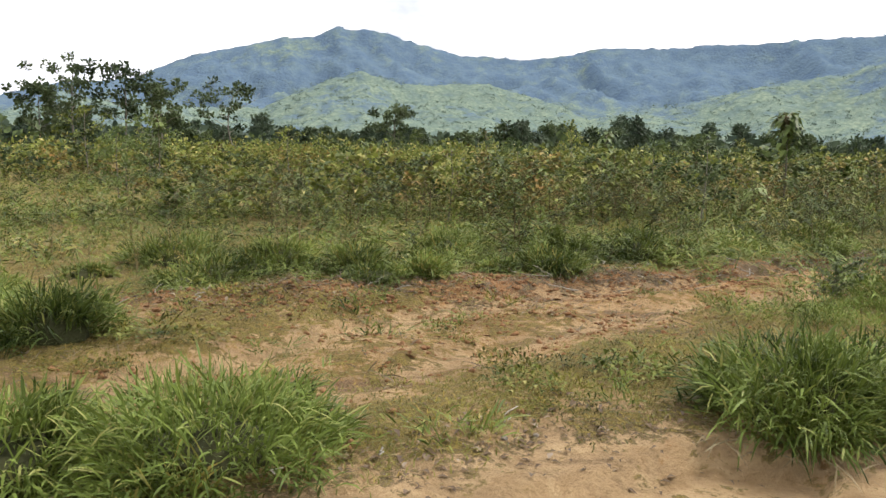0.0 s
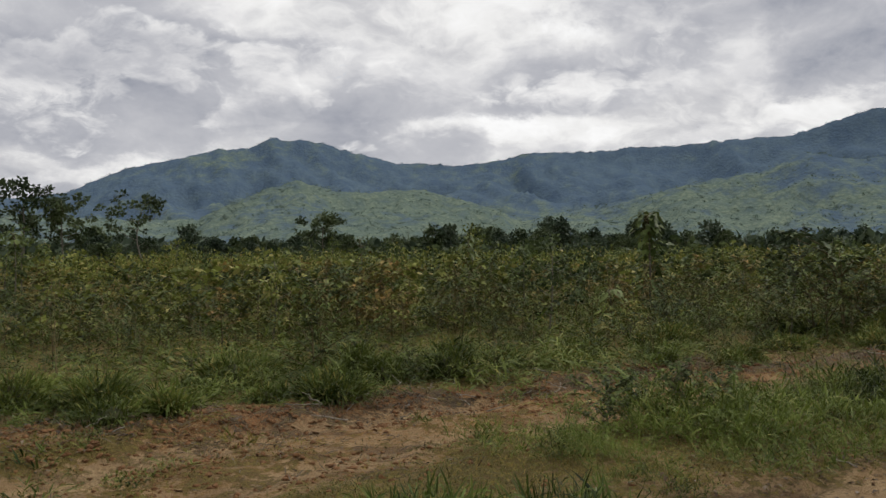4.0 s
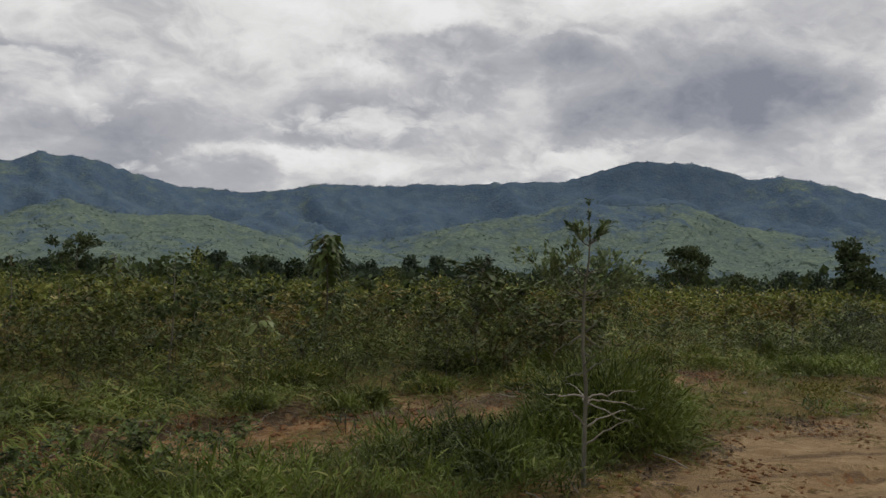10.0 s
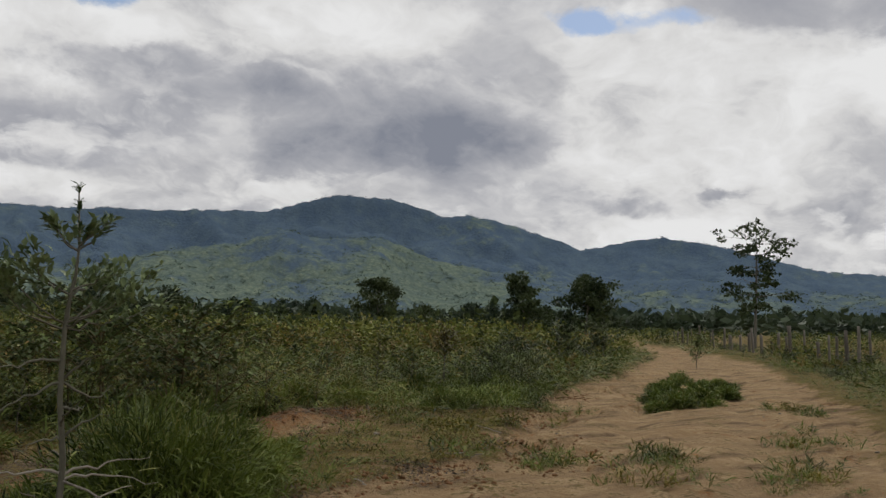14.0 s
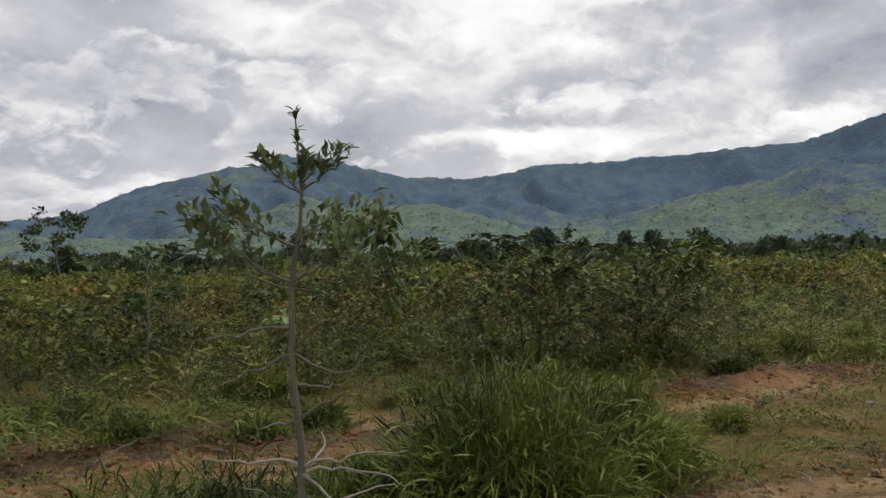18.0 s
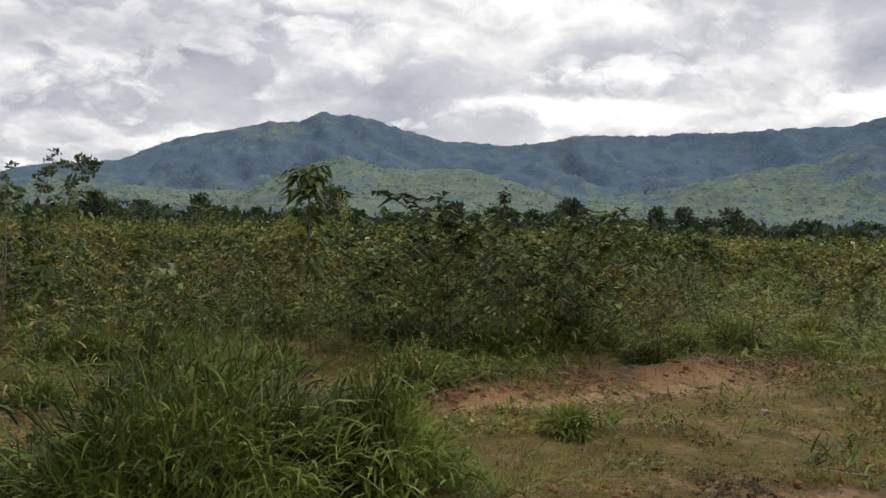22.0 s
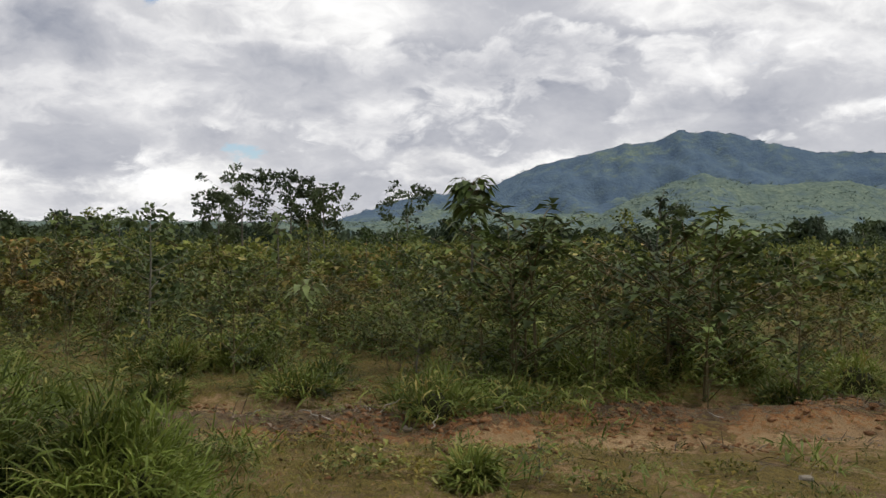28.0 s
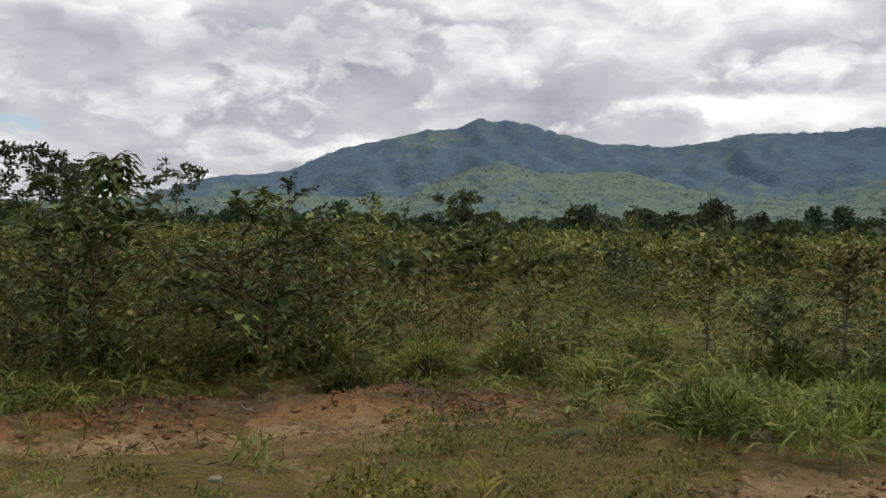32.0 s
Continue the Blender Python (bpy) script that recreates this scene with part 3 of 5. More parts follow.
def build_ground():
    ss, nn = spread_lines(-8, 32, 0.13, 3600), spread_lines(-3, 10.5, 0.10, 3600)
    S, N = np.meshgrid(ss, nn, indexing="ij")
    S, N = S.ravel(), N.ravel()
    xy = world_xy(S, N)
    v = np.c_[xy, ground_height(xy[:, 0], xy[:, 1])]
    w = len(nn)
    i = (np.arange(len(ss) - 1)[:, None] * w + np.arange(w - 1)[None]).ravel()
    f = np.stack([i, i + w, i + w + 1, i + 1], -1)
    me = mesh_of("ground", v, f, GROUND, smooth=True)
    lane, track, bank = masks(S, N)
    road_edge = np.exp(-(((N - lane_centre(S) - lane_half(S) - 0.3) / (0.35 + 0.25 * (1 - step(S, 3, 6)))) ** 2)) * (S < 30)
    verge = step(N, 3.2, 4.2) * (1 - step(N, 7.2, 7.8))
    turf = 0.92 - 0.95 * lane - 0.52 * track - 0.55 * bank - 0.34 * road_edge - 0.14 * verge * (1 - track) * step(S, 4, 9) + 0.12 * track * (1 - step(S, 3, 6))
    rut = (np.exp(-(((N - track_centre(S) - 0.65) / 0.26) ** 2)) + np.exp(-(((N - track_centre(S) + 0.65) / 0.26) ** 2))) * track
    turf = turf - 0.45 * rut
    # red earth along the worn ledges also stands in for their shade
    ledge_shade = step(fractal(S * 0.42, N * 1.25, 77, 5), 0.48, 0.525)
    red = 0.38 + 0.55 * bank + 0.26 * track - 0.42 * rut - 0.34 * lane + 2.4 * lane * ledge_shade * (1 - ledge_shade) + 0.25 * road_edge * (1 - lane)
    litter = 0.24 + 0.45 * bank + (0.50 + 0.25 * step(S, 11, 13) * (1 - step(S, 16, 18))) * road_edge * (1 - lane) + 0.06 * track - 0.12 * lane
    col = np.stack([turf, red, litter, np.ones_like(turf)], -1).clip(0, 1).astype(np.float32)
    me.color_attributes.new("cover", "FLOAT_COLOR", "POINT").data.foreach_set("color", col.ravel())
    return tagged(new("ground", me), "sandy earth lane, side track and grassy meadow ground", "ground", kind="structure")


build_ground()

# ---- the range of hills ----


def skyline(b, table):
    return np.interp(b, [p[0] for p in table], [p[1] for p in table])


# bearing and height in degrees of summits and saddles
RANGE = [(-80, 1.2), (-40, 1.0), (-30, 1.9), (-25, 3.5), (-20, 4.1), (-16.5, 5.7), (-10.5, 7.15), (-8.6, 7.3), (-7.0, 8.1), (-6.1, 7.8), (-5.2, 8.0), (-1, 6.9), (1.1, 6.35), (3, 6.3),
         (6.5, 6.15), (10.7, 6.95), (14, 6.9), (22, 7.25), (27, 7.4), (30.7, 8.45), (32.2, 8.8), (35.8, 8.55), (39.4, 7.4), (40.9, 7.5), (44.2, 6.85), (48.8, 5.2), (50.5, 5.5),
         (54.2, 6.05), (58, 5.3), (63.5, 3.75), (68, 3.3), (80, 2.6), (100, 1.5)]
FOOTHILLS = [(-80, 0.8), (-27, 1.8), (-23, 2.6), (-19, 2.5), (-12, 2.5), (-8.9, 3.95), (-5.5, 5.2), (-2.7, 4.4), (0.5, 4.35), (3.2, 4.5), (6.8, 3.5), (10, 2.3), (13, 2.8), (17, 3.6), (20, 4.3),
             (23, 4.95), (25.4, 5.1), (28.2, 6.25), (31, 5.7), (35, 5.9), (38.8, 4.3), (43, 3.6), (47, 3.0), (56, 3.2), (62, 2.4), (70, 1.8), (100, 1.0)]


def build_hills():
    b = np.arange(-80, 100, 0.21)
    r = np.concatenate([np.linspace(1700, 3300, 44), np.linspace(3340, 4300, 34)])
    Bm, R = np.meshgrid(b, r, indexing="ij")
    a = np.radians(Bm)
    x, y = 7 + R * np.sin(a), 4 + R * np.cos(a)
    rough = np.abs(fractal(x * 0.0042, y * 0.0042, 40, 5) - 0.48) * 2
    bend = 2.6 * fractal(x * 0.0011, y * 0.0011, 55, 3)
    gully = np.abs(fractal(Bm * 0.16 + R * 0.0006 + bend, R * 0.0006 + bend * 0.5, 50, 4) - 0.47) * 2
    fine = fractal(x * 0.03, y * 0.03, 60, 3) - 0.44
    front_at = 2850 + 260 * (fractal(Bm * 0.09, 0.5, 71, 2) - 0.4)
    front_top = front_at * np.tan(np.radians(skyline(Bm, FOOTHILLS)))
    back_top = 3900 * np.tan(np.radians(skyline(Bm, RANGE)))
    up = np.clip((R - 1800) / (front_at - 1800), 0, 1)
    rise_front = up ** 1.35 * (1 - 0.75 * step(R, front_at, front_at + 520))
    up_back = np.clip((R - 2350) / (3900 - 2350), 0, 1)
    rise_back = up_back ** 1.5 * (1 - 0.6 * np.clip((R - 3900) / 900, 0, 1))
    zf = front_top * (rise_front - 0.9 * np.minimum(rough, 0.45) * rise_front * (1 - up**5)) + fine * 22 * rise_front
    zb = back_top * (rise_back - 1.0 * np.minimum(0.5 * rough + 0.65 * gully, 0.5) * rise_back * (1 - up_back**6)) + fine * 26 * rise_back
    z = np.maximum(zf, zb) - 3 * (1 - up)
    v = np.stack([x, y, z], -1).reshape(-1, 3)
    w = len(r)
    i = (np.arange(len(b) - 1)[:, None] * w + np.arange(w - 1)[None]).ravel()
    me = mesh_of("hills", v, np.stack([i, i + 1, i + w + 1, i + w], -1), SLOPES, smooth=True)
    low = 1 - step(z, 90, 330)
    # sun on the foothills and shade in the gullies go into this mix
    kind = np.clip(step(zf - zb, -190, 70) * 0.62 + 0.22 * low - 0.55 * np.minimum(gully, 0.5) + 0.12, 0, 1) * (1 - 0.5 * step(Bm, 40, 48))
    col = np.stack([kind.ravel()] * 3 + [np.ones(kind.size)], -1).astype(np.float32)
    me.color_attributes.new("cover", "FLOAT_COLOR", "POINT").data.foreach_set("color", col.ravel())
    tagged(new("backdrop_hills", me), "wooded mountain range tinted blue for haze, behind foothills lightened for sun", "mountains", kind="structure")
    return v, z, zf > zb, front_at, R


HILL_V, HILL_Z, HILL_FRONT, HILL_AT, HILL_R = build_hills()

# ---- plants: shapes ----


def tuft_shape(culms, height, radius, per_culm=6, leaf=0.2, width=0.012, parts=3, splay=0.5, low=0.6, high=2.4):
    """Leafy grass: leaning culms in a round stool, each with blades that part from it on the way up."""
    a, q = rng.uniform(0, 2 * np.pi, culms), np.sqrt(rng.uniform(0, 1, culms)) * radius
    base = np.c_[np.cos(a) * q, np.sin(a) * q, np.full(culms, -0.02)]
    lean = np.c_[np.cos(a), np.sin(a)] * (q / radius)[:, None] * splay + rng.normal(size=(culms, 2)) * splay * 0.45
    h = height * rng.uniform(0.5, 1.1, culms) * (1 - 0.35 * (q / radius) ** 2)
    up = rng.uniform(0.12, 1.0, (culms, per_culm)) ** 0.8
    at = base[:, None] + np.concatenate([lean[:, None] * (h[:, None] * up**1.4)[..., None], (h[:, None] * up * 0.82)[..., None]], -1)
    b = rng.uniform(0, 2 * np.pi, (culms, per_culm))
    steep = rng.uniform(low, high, (culms, per_culm))
    way = np.stack([np.cos(b) + lean[:, None, 0], np.sin(b) + lean[:, None, 1], steep], -1)
    n = culms * per_culm
    L = leaf * rng.uniform(0.55, 1.3, n)
    return ribbons(at.reshape(n, 3), way.reshape(n, 3), L, width * rng.uniform(0.7, 1.3, n), rng.uniform(0.1, 0.75, n), parts)


def weed_shape(branches, leaf_count, leaf, near=True, bushy=0.35, low=0.18):
    """An upright plant one metre high: stems and leaves."""
    stems, at, ways = [], [], []
    bend = rng.normal(size=2) * 0.08
    t = np.linspace(0, 1, 6)
    main = np.c_[bend[0] * t**2, bend[1] * t**2, t * 0.95 - 0.03]
    stems.append(tube(main, 0.010 * (1.15 - t), 3))
    lines = [main]
    for i in range(branches):
        z0 = rng.uniform(low, 0.85)
        a = i * 2.4 + rng.uniform(-0.5, 0.5)
        long = bushy * (1.25 - 0.8 * z0) * rng.uniform(0.6, 1.2)
        u = np.linspace(0, 1, 4)
        line = np.c_[bend[0] * z0**2 + np.cos(a) * long * u, bend[1] * z0**2 + np.sin(a) * long * u, z0 + long * (0.75 * u - 0.15 * u**2)]
        stems.append(tube(line, 0.0055 * (1.2 - u), 3))
        lines.append(line)
    for k in range(leaf_count):
        line = lines[rng.integers(0, len(lines))]
        u = rng.uniform(0.10, 1.0) * (len(line) - 1)
        i = min(int(u), len(line) - 2)
        p = line[i] + (line[i + 1] - line[i]) * (u - i)
        a = rng.uniform(0, 2 * np.pi)
        at.append(p)
        ways.append((np.cos(a), np.sin(a), rng.uniform(-0.35, 0.75)))
    L = leaf * rng.uniform(0.6, 1.25, leaf_count)
    fo = leaves(np.array(at), np.array(ways), L, L * rng.uniform(0.38, 0.55, leaf_count)) if near else flat_leaves(np.array(at), np.array(ways), L, L * 0.6)
    return fo, joined(stems)


def clump_shape(count, leaf, shape=(0.45, 0.45, 0.5)):
    """A far plant: a loose upright heap of leaves, one metre high."""
    q = unit(rng.normal(size=(count, 3))) * rng.uniform(0.35, 1, (count, 1)) ** 0.6
    at = q * shape + np.array([0, 0, 0.5])
    at[:, 2] *= rng.uniform(0.75, 1.15, count)
    L = leaf * rng.uniform(0.6, 1.3, count)
    return flat_leaves(at, unit(q + rng.normal(size=q.shape) * 0.6 + [0, 0, 0.3]), L, L * rng.uniform(0.4, 0.8, count))


def far_woods():
    """Single crowns on the foothills and a fringe of trees along the crest of the range."""
    shapes = [(*clump_shape(14, 0.42, (0.5, 0.5, 0.42)), np.zeros(28, int)) for k in range(6)]
    front = np.nonzero((HILL_FRONT & (HILL_R < HILL_AT + 40) & (HILL_Z > 25)).ravel())[0]
    at = rng.choice(front, 5200)
    xyz = HILL_V[at] + np.c_[rng.uniform(-9, 9, (5200, 2)), np.full(5200, -1.5)]
    size = rng.uniform(5, 11, 5200) * (0.7 + 0.6 * fractal(xyz[:, 0] * 0.01, xyz[:, 1] * 0.01, 88))
    v, f, w = scattered(shapes, xyz, rng.uniform(0, 6.28, 5200), np.c_[size * 1.25, size], rng.integers(0, 6, 5200))
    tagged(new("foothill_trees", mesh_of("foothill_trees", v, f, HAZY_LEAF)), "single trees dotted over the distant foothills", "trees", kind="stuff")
    rows = HILL_Z.shape
    crest = np.arctan2(HILL_Z, HILL_R).argmax(1)
    k = np.repeat(np.arange(rows[0]), 3)
    xyz = HILL_V.reshape(*rows, 3)[k, crest[k]] + np.c_[rng.uniform(-8, 8, (len(k), 2)), np.full(len(k), -3.0)]
    size = rng.uniform(3, 7, len(k)) * (0.6 + 0.8 * fractal(xyz[:, 0] * 0.006, xyz[:, 1] * 0.006, 89))
    v, f, w = scattered(shapes, xyz, rng.uniform(0, 6.28, len(k)), np.c_[size * 1.4, size], rng.integers(0, 6, len(k)))
    tagged(new("crest_trees", mesh_of("crest_trees", v, f, CREST_LEAF)), "fringe of trees along the crest of the range, tinted blue-grey for haze", "trees", kind="stuff")


far_woods()


def tree_shape(height, spread, limbs, heads, head_leaves, leaf, bare=0.35, tiered=False, girth=0.02, head=0.13, straight=False, profile=None):
    """A tree: trunk and limbs, and a crown of leaf heads at the limbs' ends."""
    u = np.linspace(0, 1, 8)
    sway = rng.normal(size=2) * height * (0.012 if straight else 0.05)
    trunk = np.c_[sway[0] * np.sin(u * 3), sway[1] * np.sin(u * 2.2), u * height * 0.96 - 0.1]
    wood = [tube(trunk, height * girth * (1.15 - u) + 0.004, 6)]
    centres, sizes = [trunk[-1] + [0, 0, 0.02 * height]], [1.0]
    for i in range(limbs):
        k = bare + (0.95 - bare) * (i + rng.uniform(0, 0.8)) / limbs
        p = np.array([np.interp(k, u, trunk[:, j]) for j in range(3)])
        a = i * 2.4 + rng.uniform(-0.5, 0.5)
        shapes = 1 - 0.72 * ((k - bare) / (1 - bare)) if tiered else np.sin(np.pi * (0.18 + 0.75 * (k - bare) / (1 - bare)))
        if profile:
            shapes = np.interp(k, [p[0] for p in profile], [p[1] for p in profile])
        long = spread * shapes * rng.uniform(0.65, 1.15)
        t = np.linspace(0, 1, 5)
        lift = 0.10 if tiered else 0.55
        line = p + np.c_[np.cos(a) * long * t, np.sin(a) * long * t, long * lift * t**1.3] + rng.normal(size=(5, 3)) * long * 0.05 * t[:, None]
        wood.append(tube(line, height * girth * 0.42 * (1.15 - t) * (1.2 - k) + 0.003, 4))
        for h in range(heads):
            q = rng.uniform(0.45, 1.05)
            c = p + (line[-1] - p) * q + rng.normal(size=3) * spread * 0.10
            centres.append(c)
            sizes.append(rng.uniform(0.6, 1.2))
    at, ways, L = [], [], []
    for c, z in zip(centres, sizes):
        n = int(head_leaves * z)
        d = unit(rng.normal(size=(n, 3)))
        flat = np.array([1, 1, 0.35 if tiered else 0.6]) * height * head * z
        at.append(c + d * flat * rng.uniform(0.2, 1.0, (n, 1)))
        ways.append(d + rng.normal(size=(n, 3)) * 0.7)
        L.append(leaf * rng.uniform(0.6, 1.3, n))
    at, ways, L = np.concatenate(at), np.concatenate(ways), np.concatenate(L)
    return flat_leaves(at, ways, L, L * 0.62), joined(wood)


def on_ground(xy):
    xy = np.atleast_2d(xy)
    return np.c_[xy, ground_height(xy[:, 0], xy[:, 1])]


def plant(name, shape, leaf_mat, stem_mat, label, category, group=""):
    """A thing of two parts, foliage and stem, standing at the world's origin; its copies are set out afterwards."""
    thing = new(name)
    fo, st = shape
    part("foliage", mesh_of("foliage", *fo, leaf_mat), thing)
    part("stem" if stem_mat is STEM else "trunk", mesh_of("stem", *st, stem_mat, smooth=True), thing)
    return tagged(thing, label, category, group)


def set_out(models, places, turns, sizes, picks):
    """The models themselves stand at their first place, copies at the others."""
    used = set()
    for p, a, z, k in zip(places, turns, sizes, picks):
        m = Matrix.LocRotScale(tuple(float(q) for q in p), Euler((0, 0, float(a))), None) @ Matrix.Diagonal((float(z[0]), float(z[0]), float(z[1]), 1))
        if k in used:
            ob = copy_thing(models[k], m)
            ob.scale = (float(z[0]), float(z[0]), float(z[1]))
        else:
            models[k].matrix_world = m
            used.add(k)
    for k, model in enumerate(models):
        if k not in used:
            for o in (*model.children_recursive, model):
                bpy.data.objects.remove(o)


def jitter_grid(s0, s1, n0, n1, per_m2):
    """Places strewn evenly but loosely over a stretch of the plan."""
    d = per_m2**-0.5
    S, N = np.meshgrid(np.arange(s0, s1, d), np.arange(n0, n1, d), indexing="ij")
    S, N = S.ravel() + rng.uniform(-0.5, 0.5, S.size) * d, N.ravel() + rng.uniform(-0.5, 0.5, S.size) * d
    return S, N


# ---- big grass tussocks beside the lane ----


def dome_shape(count, height, radius, leaf, width):
    """A dense dome of arching blades in bunches, hollow and dark inside."""
    k = int(26 + 44 * radius)
    tilt, a = np.arccos(rng.uniform(0.0, 1.0, k)), rng.uniform(0, 2 * np.pi, k)
    bunch = np.c_[np.sin(tilt) * np.cos(a), np.sin(tilt) * np.sin(a), np.cos(tilt)]
    size = rng.uniform(0.72, 1.12, k)
    i = rng.integers(0, k, count)
    d = unit(bunch[i] + rng.normal(size=(count, 3)) * 0.20)
    d[:, 2] = np.abs(d[:, 2])
    depth = rng.uniform(0.40, 0.95, count) ** 0.7
    at = d * [radius, radius, max(height - leaf * 0.75, height * 0.45)] * (size[i] * depth)[:, None]
    way = bunch[i] * [0.75, 0.75, 0.4] + d * 0.3 + rng.normal(size=(count, 3)) * 0.55 + [0, 0, 0.65]
    return ribbons(at, way, leaf * rng.uniform(0.6, 1.35, count), width * rng.uniform(0.8, 1.7, count), rng.uniform(0.05, 0.75, count), 3)


def tussock(x, y, radius, height, count, label, mat=GRASS, width=0.0085):
    ob = new("grass_tussock")
    leaf = min(0.17, height * 0.45)
    part("grass", mesh_of("grass", *dome_shape(int(count * 3.0), height, radius, leaf, width), mat), ob)
    # added dark core in place of the deep shade between the blades
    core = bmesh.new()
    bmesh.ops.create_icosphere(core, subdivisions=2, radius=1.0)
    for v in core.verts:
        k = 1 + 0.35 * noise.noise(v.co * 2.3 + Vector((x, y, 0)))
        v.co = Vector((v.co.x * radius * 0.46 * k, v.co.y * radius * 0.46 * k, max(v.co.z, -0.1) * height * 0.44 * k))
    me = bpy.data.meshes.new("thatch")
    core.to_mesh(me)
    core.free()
    me.materials.append(SHADE_CORE)
    part("thatch", me, ob, "added dark core for the shade inside the tussock")
    n = int(60 + 160 * radius)
    a, q = rng.uniform(0, 2 * np.pi, n), radius * rng.uniform(0.55, 1.15, n)
    foot = np.c_[np.cos(a) * q, np.sin(a) * q, np.full(n, 0.01)]
    way = np.c_[np.cos(a) + rng.normal(size=n), np.sin(a) + rng.normal(size=n), rng.uniform(0.0, 0.5, n)]
    part("dead_straw", mesh_of("straw", *ribbons(foot, way, rng.uniform(0.08, 0.25, n), np.full(n, 0.008), np.full(n, 0.3), 2), STRAW), ob, "dry straw round the foot")
    ob.location = (x, y, float(ground_height(x, y)))
    return tagged(ob, label, "grass tussock", "tussocks beside the lane")


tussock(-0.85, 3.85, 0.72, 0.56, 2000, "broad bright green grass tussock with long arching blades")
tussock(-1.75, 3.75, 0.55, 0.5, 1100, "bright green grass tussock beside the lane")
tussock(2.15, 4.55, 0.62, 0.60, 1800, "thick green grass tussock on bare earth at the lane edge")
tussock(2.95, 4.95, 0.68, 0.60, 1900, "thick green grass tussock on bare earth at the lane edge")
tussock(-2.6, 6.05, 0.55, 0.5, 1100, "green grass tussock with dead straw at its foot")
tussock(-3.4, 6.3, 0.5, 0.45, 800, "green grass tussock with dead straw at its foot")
tussock(8.72, 9.45, 0.95, 0.97, 3900, "tall dense green grass tussock in a shaded colour behind the sapling", SHADED_GRASS)
tussock(9.6, 10.0, 0.52, 0.72, 1500, "dense green grass tussock in a shaded colour", SHADED_GRASS)
tussock(7.25, 8.75, 0.5, 0.36, 900, "dense green grass tussock in a shaded colour", SHADED_GRASS)
tussock(7.9, 9.15, 0.6, 0.45, 1100, "dense green grass tussock in a shaded colour", SHADED_GRASS)
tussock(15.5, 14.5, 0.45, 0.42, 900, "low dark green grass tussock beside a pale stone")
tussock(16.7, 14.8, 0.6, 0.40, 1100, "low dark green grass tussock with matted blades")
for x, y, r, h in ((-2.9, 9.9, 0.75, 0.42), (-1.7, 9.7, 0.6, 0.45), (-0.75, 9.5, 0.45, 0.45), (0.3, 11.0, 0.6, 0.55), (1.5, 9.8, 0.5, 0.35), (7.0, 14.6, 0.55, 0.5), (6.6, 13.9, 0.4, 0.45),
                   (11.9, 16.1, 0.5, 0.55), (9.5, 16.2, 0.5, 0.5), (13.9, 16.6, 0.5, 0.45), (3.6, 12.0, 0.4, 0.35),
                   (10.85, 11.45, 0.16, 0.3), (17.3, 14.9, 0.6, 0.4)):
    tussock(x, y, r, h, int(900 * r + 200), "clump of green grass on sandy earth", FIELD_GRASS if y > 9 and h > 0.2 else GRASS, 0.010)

# a grassy island in the middle of the lane
for i in range(22):
    x, y = world_xy(22.9 + i * 0.36 + rng.uniform(-0.3, 0.3), 1.15 + rng.uniform(-0.75, 0.75) + 0.04 * i)
    tussock(float(x), float(y), rng.uniform(0.22, 0.45), rng.uniform(0.20, 0.44), 280, "clump of green grass on the island in the lane", GRASS, 0.013)

# rank grass leaning out over the bank
for i in range(44):
    s_, q_ = -4 + i * 0.62 + rng.uniform(-0.3, 0.3), rng.uniform(-0.1, 1.0) + 1.2 * (i % 3 == 2)
    x, y = world_xy(s_, float(meadow_edge(s_)) + q_)
    low = 0.75 if s_ < 6 else 1.0
    tussock(float(x), float(y), rng.uniform(0.25, 0.55), rng.uniform(0.24, 0.58) * low, 300, "rank dark green grass leaning over the bank", FIELD_GRASS, 0.011)

# ---- dense grass on the verge ----
S, N = jitter_grid(6.0, 13.6, 3.4, 5.5, 6.5)
S2, N2 = jitter_grid(-4.5, -0.6, 3.6, 5.6, 3.0)
S3, N3 = jitter_grid(20.2, 27, 3.2, 6.0, 4.0)
good = (N3 > lane_centre(S3) + lane_half(S3) + 0.15) & (N3 < 4.3 + 1.6 * step(S3, 18, 20.5)) & (fractal(S3 * 0.6, N3 * 0.6, 82, 3) > 0.34)
S, N = np.r_[S, S2, S3[good]], np.r_[N, N2, N3[good]]
ok = (S > 15) | (N < 5.0 + 1.2 * (fractal(S * 0.5, 0.3, 80) - 0.3)) & (np.hypot(S - 12.15, N - 3.96) > 1.25)
xy = world_xy(S[ok], N[ok])
xyz = on_ground(xy)
models = []
for k in range(6):
    me = mesh_of("tuft", *tuft_shape(44, 0.38, 0.24, 7, 0.15, 0.008, 3, 0.85, 0.3, 2.2), GRASS if k % 3 == 0 else SHADED_GRASS)
    models.append(tagged(new("grass_tuft", me), "arching tuft of green grass on the verge", "grass tuft", "tufts on the verge"))
n = len(xyz)
h = 0.55 + 0.95 * step(fractal(xyz[:, 0] * 1.3, xyz[:, 1] * 1.3, 83, 3), 0.28, 0.62) * rng.uniform(0.6, 1.0, n)
set_out(models, xyz, rng.uniform(0, 6.28, n), np.c_[h * 1.05, h], rng.integers(0, 6, n))
del S, N

